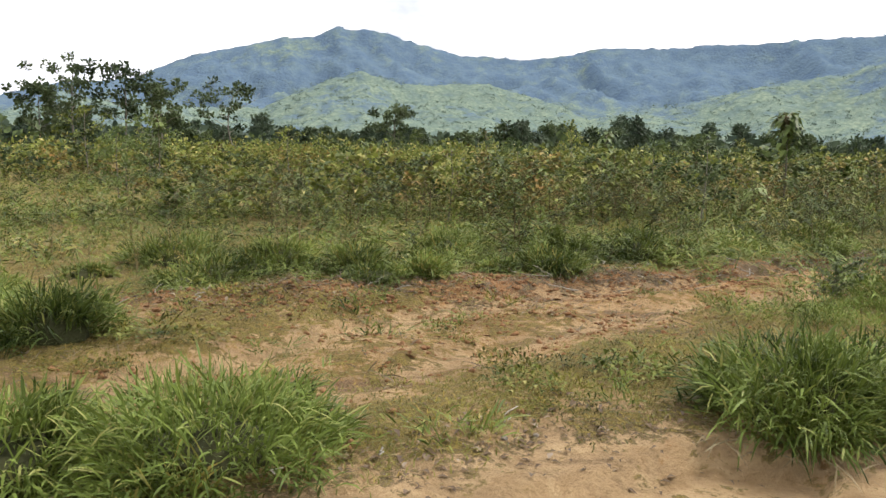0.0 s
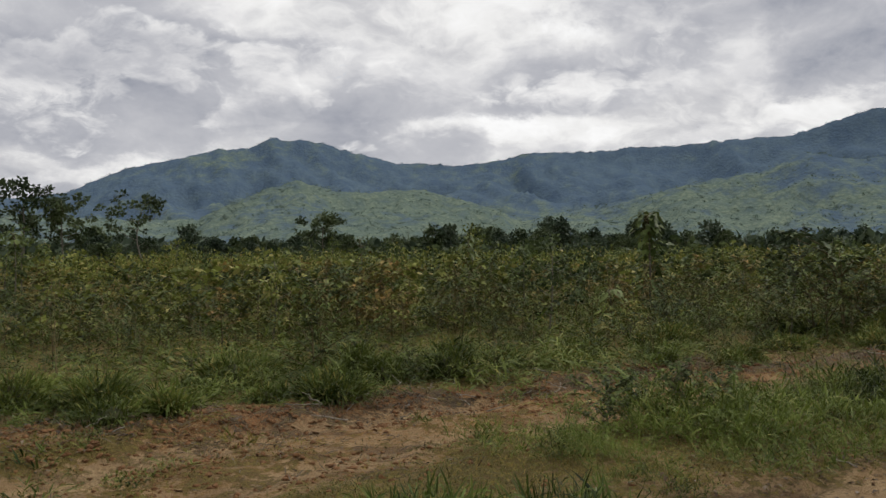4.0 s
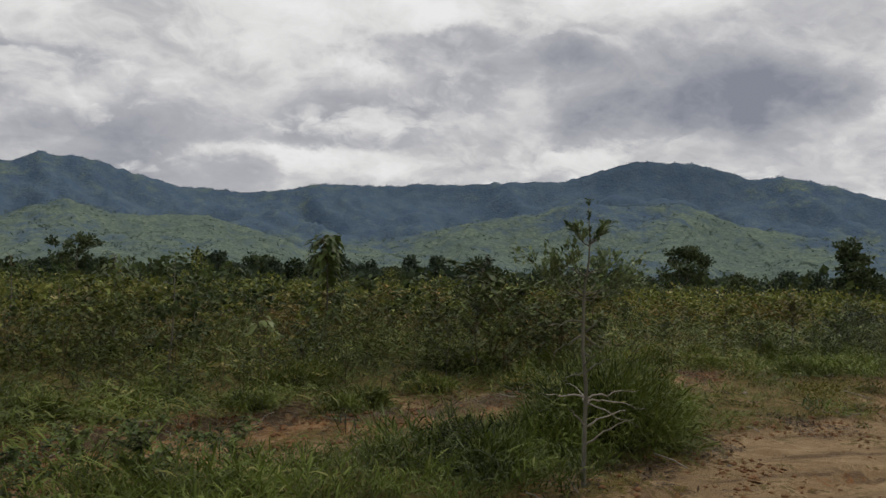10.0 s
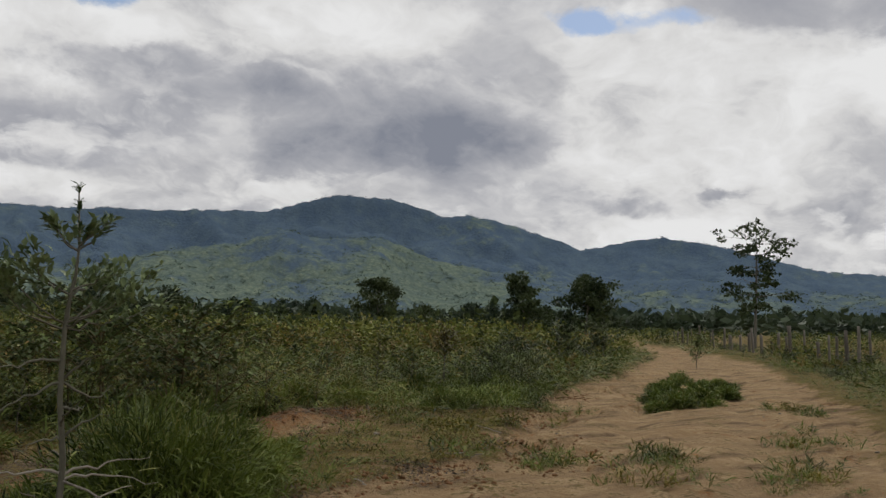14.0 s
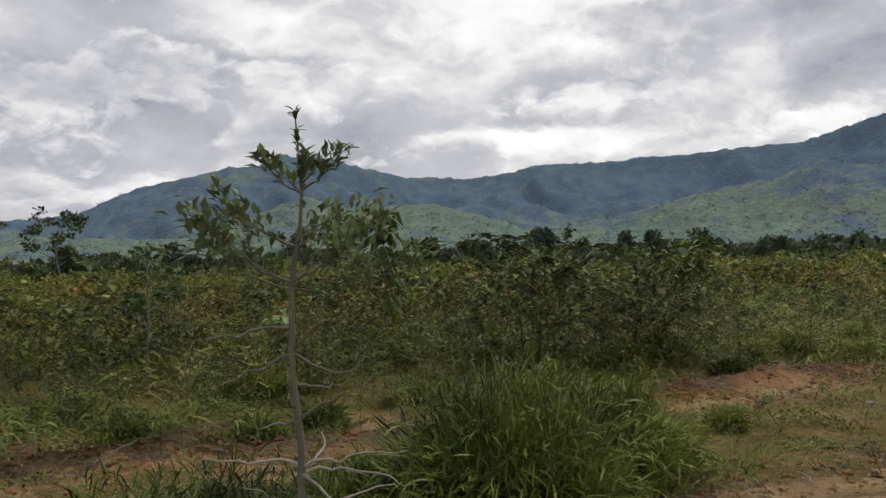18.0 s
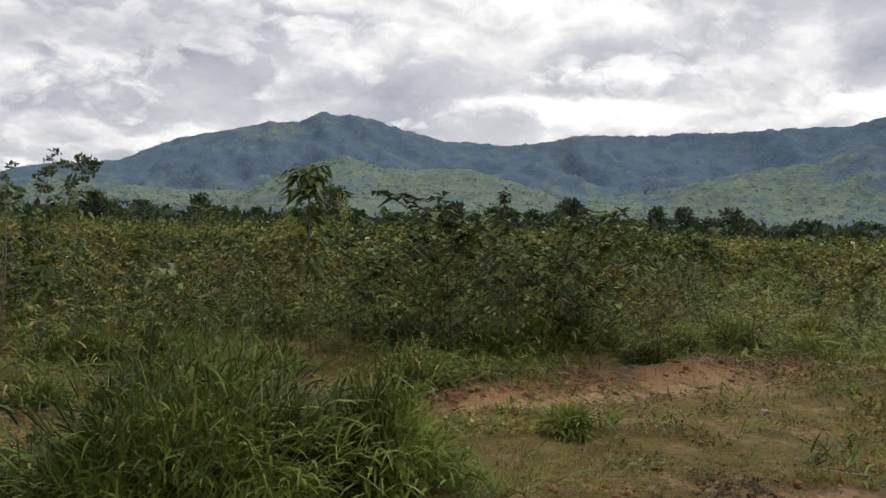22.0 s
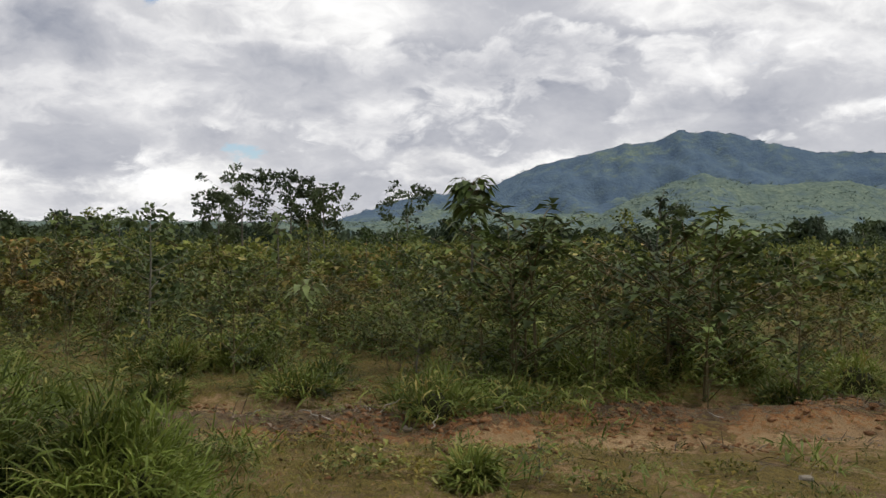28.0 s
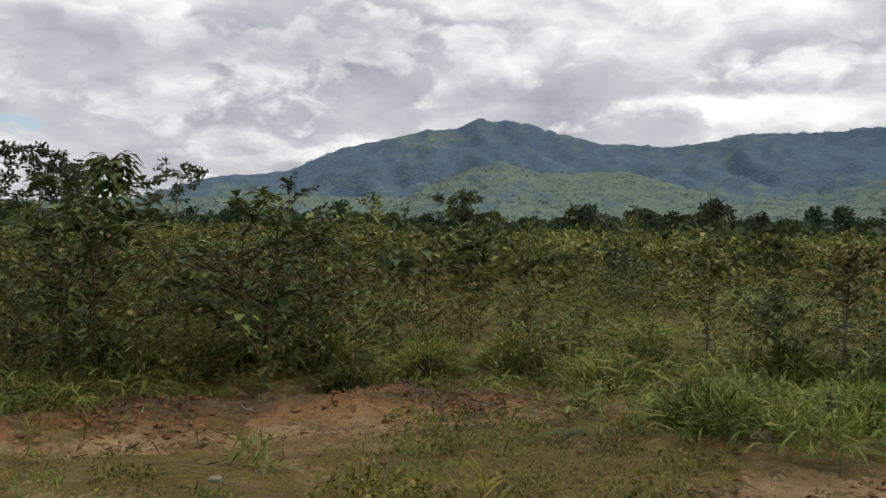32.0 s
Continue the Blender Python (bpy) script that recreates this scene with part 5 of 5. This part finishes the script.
def big_leaf_tree(x, y, height, count, leaf, label, crown=0.55, mat=PALE):
    """A slim young tree that carries large drooping leaves."""
    thing = new("big_leaf_tree")
    u = np.linspace(0, 1, 7)
    trunk = np.c_[0.06 * np.sin(u * 3), 0.04 * np.sin(u * 2), u * height * 0.93 - 0.1]
    part("trunk", mesh_of("trunk", *tube(trunk, 0.028 * (1.15 - u), 6), BARK, smooth=True), thing)
    k = np.where(rng.uniform(0, 1, count) < 0.62, rng.uniform(0.80, 1.0, count), rng.uniform(crown * 0.55, 0.85, count))
    at = np.stack([np.interp(k, u, trunk[:, j]) for j in range(3)], -1)
    a = rng.uniform(0, 2 * np.pi, count)
    stalk = unit(np.c_[np.cos(a), np.sin(a), rng.uniform(0.1, 1.1, count)]) * (leaf * rng.uniform(0.3, 1.0, (count, 1)))
    stems = [tube(np.array([p, p + q * 0.6 + [0, 0, 0.02], p + q]), [0.006, 0.005, 0.004], 3) for p, q in zip(at, stalk)]
    part("stalk", mesh_of("stalks", *joined(stems), STEM), thing)
    way = np.c_[np.cos(a), np.sin(a), rng.uniform(-0.7, 0.25, count)]
    L = leaf * rng.uniform(0.7, 1.2, count)
    part("leaves", mesh_of("leaves", *leaves(at + stalk, way, L, L * 0.55, 0.12, 0.35), mat), thing)
    thing.location = (x, y, float(ground_height(x, y)))
    return tagged(thing, label, "young tree")


big_leaf_tree(7.92, 18.9, 2.5, 170, 0.25, "slim young tree with a crown of large drooping leaves", 0.5, MID_LEAF)
big_leaf_tree(6.4, 16.65, 0.95, 44, 0.20, "low plant with large pale green leaves", 0.3, PALE)
big_leaf_tree(4.0, 19.5, 2.1, 60, 0.18, "young tree with large hanging leaves", 0.5, MID_LEAF)
big_leaf_tree(-8.5, 26, 2.5, 70, 0.2, "young tree with large hanging leaves", 0.5, MID_LEAF)
big_leaf_tree(1.5, 24.5, 2.2, 60, 0.18, "young tree with large hanging leaves", 0.5, MID_LEAF)

GREY = leafy("grey_green_leaf", (0.028, 0.045, 0.026), (0.10, 0.13, 0.072), patch=1.5)


def slender_shrub(x, y, height, wide, count, label, mat=GREY, leaf=0.07, low=0.22):
    thing = new("slender_shrub")
    fo, st = weed_shape(16, count, leaf, True, wide, low)
    part("foliage", mesh_of("foliage", fo[0] * height, fo[1], mat), thing)
    part("stem", mesh_of("stem", st[0] * height, st[1], BARK, smooth=True), thing)
    thing.location = (x, y, float(ground_height(x, y)))
    return tagged(thing, label, "shrub")


slender_shrub(10.8, 18.1, 2.25, 0.30, 620, "slender grey-green shrub with a spiky leader", leaf=0.05)
slender_shrub(16.9, 16.2, 1.55, 0.3, 240, "thin shrub with yellowing leaves and bare stems", RUSTY, 0.08, 0.35)
slender_shrub(17.3, 21.2, 0.75, 0.55, 420, "round dark green bush", SHRUB, 0.12, 0.06)
slender_shrub(24.6, 21.9, 1.1, 0.6, 500, "dark green bush beside the lane", SHRUB, 0.11, 0.06)
slender_shrub(27.2, 22.6, 1.3, 0.6, 600, "dark green bush beside the lane", SHRUB, 0.11, 0.06)
slender_shrub(29.0, 23.8, 1.5, 0.5, 600, "dark green bush beside the lane", SHRUB, 0.11, 0.06)
slender_shrub(15.8, 16.9, 1.5, 0.35, 300, "tall thin leafy shrub at the lane edge", WEED, 0.09, 0.15)
slender_shrub(32.4, 20.9, 1.3, 0.35, 230, "small pale-leaved shrub in the middle of the lane", PALE, 0.15, 0.12)
slender_shrub(11.2, 11.6, 0.34, 0.6, 120, "small wiry bush on the verge", FIELD_GRASS, 0.14, 0.05)
slender_shrub(9.0, 14.7, 0.9, 0.3, 120, "leafy weed on the bank", WEED, 0.12)
for i in range(15):
    s = 20.7 + 0.42 * i + rng.uniform(-0.2, 0.2)
    n = float(lane_centre(s) + lane_half(s)) + rng.uniform(0.5, 1.7)
    x, y = world_xy(s, n)
    slender_shrub(float(x), float(y), rng.uniform(0.25, 0.40) + 0.35 * float(step(s, 21, 24)), 0.7, 380, "low leafy green bush at the lane's edge", (HERB, SHRUB, WEED)[i % 3], 0.11, 0.04)
for x, y, h in ((3.9, 7.9, 0.5), (4.7, 8.3, 0.5), (4.3, 8.6, 0.45), (5.3, 8.7, 0.45)):
    slender_shrub(x, y, h, 0.75, 520, "low green bushy herb on the verge", HERB, 0.13, 0.04)

for x, y, h, w in ((16.4, 16.6, 0.7, 0.6), (17.6, 16.4, 0.8, 0.55), (18.8, 16.9, 0.75, 0.6), (19.6, 17.8, 0.8, 0.6), (21.0, 18.7, 0.8, 0.6), (22.4, 19.9, 0.9, 0.6), (31.5, 25.0, 1.2, 0.55), (33.5, 26.0, 1.3, 0.55), (23.3, 21.0, 1.0, 0.55)):
    slender_shrub(x, y, h * 1.3, w, 560, "leafy green bush at the lane's grassy edge", HERB if h < 0.85 else SHRUB, 0.10, 0.05)
S, N = jitter_grid(17, 48, -7.0, -1.6, 3.2)
S2, N2 = jitter_grid(19.5, 40, 4.4, 8.0, 2.2)
S, N = np.r_[S, S2], np.r_[N, N2]
S2, N2 = jitter_grid(26, 90, 0.2, 7.5, 2.0)
S, N = np.r_[S, S2, S2], np.r_[N, lane_centre(S2) - lane_half(S2) - N2, lane_centre(S2) + lane_half(S2) + 0.6 * N2]
keep = (np.abs(N - lane_centre(S)) > lane_half(S) + 0.25) & (rng.uniform(0, 1, len(S)) < 0.75)
xyz = on_ground(world_xy(S[keep], N[keep]))
n = len(xyz)
z = rng.uniform(0.5, 1.15, n) * np.where(N[keep] < lane_centre(S[keep]), 0.6, 1.0)
v, f, w = scattered(grass_near, xyz, rng.uniform(0, 6.28, n), np.c_[z * 1.3, z], rng.integers(0, 8, n))
tagged(new("lane_side_grass", mesh_of("lane_side_grass", v, f, FIELD_GRASS)), "rank green grass along both sides of the lane", "grass", kind="stuff")
for i in range(34):
    s = rng.uniform(22, 70)
    n = float(lane_centre(s) - lane_half(s)) - rng.uniform(0.8, 3.5)
    x, y = world_xy(s, n)
    slender_shrub(float(x), float(y), rng.uniform(0.3, 0.75), 0.6, 300, "leafy bush on the fence side of the lane", SHRUB if i % 3 else HERB, 0.10, 0.05)

# ---- low weeds creeping over verge and track ----
S, N = jitter_grid(-3.5, 22, 3.4, 7.4, 2.4)
lane, track, bank = masks(S, N)
keep = (rng.uniform(0, 1, len(S)) < 0.75 - 0.5 * track) & (lane < 0.2) & ((S < 4) | (S > 13.5) | (N > 5.4))
xyz = on_ground(world_xy(S[keep], N[keep]))
models = []
for k in range(5):
    n = 150
    a, q = rng.uniform(0, 6.28, n), 0.24 * np.sqrt(rng.uniform(0, 1, n))
    at = np.c_[np.cos(a) * q, np.sin(a) * q, rng.uniform(0.0, 0.07, n)]
    L = rng.uniform(0.03, 0.06, n)
    me = mesh_of("low_weed", *leaves(at, np.c_[rng.normal(size=(n, 2)), rng.uniform(0.1, 1.2, n)], L, L * 0.5), WEED if k % 2 else TURF)
    models.append(tagged(new("low_weed", me), "flat creeping weed on trodden earth", "weed", "low weeds of the verge"))
n = len(xyz)
z = rng.uniform(0.5, 1.3, n)
set_out(models, xyz, rng.uniform(0, 6.28, n), np.c_[z, z * rng.uniform(0.6, 1.6, n)], rng.integers(0, 5, n))

S, N = jitter_grid(-2.5, 23, 3.3, 7.6, 2.6)
lane, track, bank = masks(S, N)
keep = (rng.uniform(0, 1, len(S)) < 0.62 - 0.35 * track) & (lane < 0.3) & ((S < 5.5) | (S > 13.5) | (N > 5.3))
pick = rng.permutation(int(keep.sum()))[:220]
S, N = S[keep][pick], N[keep][pick]
# and in patches on the lane itself
for x, y, count in ((14.3, 9.3, 16), (13.6, 10.2, 18), (12.9, 10.6, 10), (13.3, 8.6, 5), (14.5, 7.6, 14), (16.9, 8.85, 12), (20.9, 11.0, 14), (16.8, 12.9, 8)):
    s0, n0 = lane_sn(x, y)
    S, N = np.r_[S, s0 + rng.normal(size=count) * 0.50], np.r_[N, n0 + rng.normal(size=count) * 0.22]
models = [tagged(new("small_grass_tuft", mesh_of("tuft", *tuft_shape(14, 0.13, 0.07, 5, 0.09, 0.006, 2, 0.8), (GRASS, TURF, FIELD_GRASS)[k % 3])), "small tuft of grass on trodden earth", "grass tuft", "small tufts of the verge") for k in range(6)]
n = len(S)
z = rng.uniform(0.6, 1.7, n)
set_out(models, on_ground(world_xy(S, N)), rng.uniform(0, 6.28, n), np.c_[z * rng.uniform(1, 1.8, n), z], rng.integers(0, 6, n))

# ---- clods, stones, dead leaves and sticks ----


def lump_mesh(name, mat):
    bm = bmesh.new()
    bmesh.ops.create_icosphere(bm, subdivisions=2, radius=1.0)
    off = rng.uniform(0, 50, 3)
    for v in bm.verts:
        k = 1 + 0.45 * noise.noise(Vector(off) + v.co * 1.3) + 0.25 * noise.noise(Vector(off) + v.co * 3.1)
        v.co = Vector((v.co.x * k, v.co.y * k * 0.85, v.co.z * k * 0.6))
    me = bpy.data.meshes.new(name)
    bm.to_mesh(me)
    bm.free()
    me.materials.append(mat)
    return me


lumps = [lump_mesh("clod", CLOD) for k in range(6)]
S = rng.uniform(-1, 19, 280)
N = meadow_edge(S) - 0.25 + rng.normal(size=280) * 0.5
for i, (p, z) in enumerate(zip(on_ground(world_xy(S, N)), rng.uniform(0.010, 0.042, 280))):
    ob = tagged(new("earth_clod", lumps[i % 6]), "clod of red earth on the bank", "clod", "clods on the bank")
    ob.matrix_world = Matrix.LocRotScale((p[0], p[1], p[2] + z * 0.2), Euler((0, 0, rng.uniform(0, 6.28))), (z, z, z))
crumbs = []
for k in range(6):
    v = unit(np.array([(1, 0, 0), (-1, 0, 0), (0, 1, 0), (0, -1, 0), (0, 0, 1), (0, 0, -1)]) + rng.normal(size=(6, 3)) * 0.35) * rng.uniform(0.6, 1.2, (6, 1)) * [1, 1, 0.6]
    crumbs.append((v, np.array([(0, 2, 4), (2, 1, 4), (1, 3, 4), (3, 0, 4), (2, 0, 5), (1, 2, 5), (3, 1, 5), (0, 3, 5)]), np.zeros(8, int)))
S = np.r_[rng.uniform(-4, 20, 9000), rng.uniform(4, 26, 7000), rng.uniform(-3, 20, 13000)]
N = np.r_[meadow_edge(S[:9000]) - 0.25 + rng.normal(size=9000) * 0.45, lane_centre(S[9000:16000]) + lane_half(S[9000:16000]) + rng.normal(size=7000) * 0.55, track_centre(S[16000:]) + rng.normal(size=13000) * 0.8]
keep = fractal(S * 1.4, N * 1.4, 150, 3) + rng.uniform(-0.1, 0.1, len(S)) > 0.44
xyz = on_ground(world_xy(S[keep], N[keep]))
n = len(xyz)
v, f, w = scattered(crumbs, xyz, rng.uniform(0, 6.28, n), rng.uniform(0.15, 1.0, n) ** 3 * 0.044 + 0.005, rng.integers(0, 6, n))
tagged(new("earth_crumbs", mesh_of("earth_crumbs", v, f, CLOD)), "loose crumbs of red earth along bank, track and lane edge", "loose earth", kind="stuff")
stones = [lump_mesh("stone", STONE) for k in range(4)]
spots = [(15.75, 14.05, 0.10), (2.4, 12.9, 0.06), (5.9, 12.1, 0.05), (9.7, 13.0, 0.05), (12.6, 12.3, 0.04)]
for i in range(70):
    s, n = rng.uniform(-1, 24), rng.uniform(-1.2, 4.2)
    spots.append((*world_xy(s, n), rng.uniform(0.008, 0.028)))
for i, (x, y, z) in enumerate(spots):
    ob = tagged(new("stone", stones[i % 4]), "pale stone lying beside a tussock" if z > 0.09 else "small pale stone on the sandy lane", "stone", "stones by the lane")
    ob.matrix_world = Matrix.LocRotScale((x, y, float(ground_height(x, y)) + z * 0.25), Euler((0, 0, rng.uniform(0, 6.28))), (z, z, z))

S = np.r_[rng.uniform(-3, 19, 9000), rng.uniform(-3, 24, 5000), rng.uniform(11, 17.5, 3500)]
N = np.r_[meadow_edge(S[:9000]) - 0.3 + rng.normal(size=9000) * 0.45, lane_centre(S[9000:]) + lane_half(S[9000:]) + 0.30 + rng.normal(size=8500) * 0.32]
keep = fractal(S * 1.1, N * 1.1, 140, 3) > 0.42
S, N = S[keep], N[keep]
n = len(S)
at = on_ground(world_xy(S, N)) + [0, 0, 0.006]
L = rng.uniform(0.02, 0.075, n)
tagged(new("leaf_litter", mesh_of("leaf_litter", *leaves(at, np.c_[rng.normal(size=(n, 2)), rng.uniform(-0.05, 0.5, n)], L, L * rng.uniform(0.2, 0.55, n)), LITTER)), "brown and bleached dead leaves and straw on the earth", "leaf litter", kind="stuff")
S = np.r_[rng.uniform(-4, 20, 5200), rng.uniform(-3, 20, 4000)]
N = np.r_[meadow_edge(S[:5200]) - 0.12 + rng.normal(size=5200) * 0.28, rng.uniform(4.6, 7.6, 4000)]
keep = fractal(S * 0.8, N * 0.8, 160, 3) > 0.45
xyz = on_ground(world_xy(S[keep], N[keep])) + [0, 0, 0.012]
n = len(xyz)
v, f = ribbons(xyz, np.c_[rng.normal(size=(n, 2)), rng.uniform(-0.02, 0.55, n)], rng.uniform(0.06, 0.22, n), np.full(n, 0.010), rng.uniform(0, 0.5, n), 2)
tagged(new("dead_grass", mesh_of("dead_grass", v, f, DEAD_GRASS)), "matted dead brown grass lying along the bank", "dead grass", kind="stuff")
for i in range(90):
    s = rng.uniform(-2, 18)
    n = float(meadow_edge(s)) - 0.2 + rng.normal() * 0.35 if i < 70 else float(lane_centre(s) + lane_half(s)) + 0.2 + rng.normal() * 0.2
    x, y = world_xy(s, n)
    u, a, L = np.linspace(-1, 1, 5), rng.uniform(0, 6.28), rng.uniform(0.05, 0.18)
    line = np.c_[np.cos(a) * L * u + rng.normal(size=5) * 0.02, np.sin(a) * L * u + rng.normal(size=5) * 0.02, 0.02 + rng.uniform(0, 0.12) * (u + 1) / 2]
    ob = tagged(new("dead_stick", mesh_of("stick", *tube(line, 0.005 * (1.2 - 0.4 * (u + 1) / 2), 4), DEADWOOD, smooth=True)), "bleached dead stick on the earth", "stick", "sticks on the bank")
    ob.location = (float(x), float(y), float(ground_height(x, y)))

# ---- dry stalks standing in the meadow ----
S, N = jitter_grid(-8, 28, 7.2, 13, 1.0)
keep = (N > meadow_edge(S) + 0.2) & (rng.uniform(0, 1, len(S)) < 0.45)
S, N = S[keep][:260], N[keep][:260]
stalks = []
for k in range(6):
    u = np.linspace(0, 1, 6)
    pieces = []
    for j in range(3):
        a, b = rng.uniform(0, 6.28), rng.uniform(0.05, 0.22)
        pieces.append(tube(np.c_[np.cos(a) * b * u**1.5, np.sin(a) * b * u**1.5, u * rng.uniform(0.6, 1.1)], 0.004 * (1.3 - u), 3))
    n = 24
    at = np.c_[rng.normal(size=(n, 2)) * 0.08, rng.uniform(0.75, 1.1, n)]
    pieces.append(flat_leaves(at, np.c_[rng.normal(size=(n, 2)) * 0.5, np.ones(n)], np.full(n, 0.06), np.full(n, 0.014)))
    stalks.append(tagged(new("dry_stalk", mesh_of("stalk", *joined(pieces), STRAW)), "dry straw-coloured grass stalks with seed heads", "grass stalk", "dry stalks of the meadow"))
xyz = on_ground(world_xy(S, N))
z = rng.uniform(0.6, 1.2, len(S))
set_out(stalks, xyz, rng.uniform(0, 6.28, len(S)), np.c_[z, z], rng.integers(0, 6, len(S)))

# ---- the fence on the far side of the lane ----
POSTS = []
for i in range(34):
    s = 32 + i * 1.6 + rng.uniform(-0.6, 0.6)
    n = float(lane_centre(s) - lane_half(s)) - 3.6 + rng.uniform(-0.08, 0.08)
    x, y = world_xy(s, n)
    h, r = rng.uniform(1.0, 1.75), rng.uniform(0.04, 0.10)
    u = np.linspace(0, 1, 6)
    lean = rng.normal(size=2) * 0.05
    v, f = tube(np.c_[lean[0] * u + rng.normal(size=6) * 0.008, lean[1] * u, u * h - 0.15], r * (1.08 - 0.2 * u) * rng.uniform(0.9, 1.1, 6), 7)
    ob = tagged(new("fence_post", mesh_of("post", v, f, POST, smooth=True)), "weathered grey wooden fence post", "fence post", "posts of the fence")
    ob.location = (float(x), float(y), float(ground_height(x, y)))
    POSTS.append(ob.location.copy())
for k, z in enumerate((0.45, 0.85)):
    pieces = []
    for a, b in zip(POSTS, POSTS[1:]):
        u = np.linspace(0, 1, 5)[:, None]
        line = np.array(a) * (1 - u) + np.array(b) * u
        line[:, 2] += z - 0.06 * np.sin(np.pi * u[:, 0])
        pieces.append(tube(line, np.full(5, 0.005), 3))
    tagged(new("fence_wire", mesh_of("wire", *joined(pieces), WIRE)), "rusted wire strung along the fence posts", "wire", "wires of the fence")
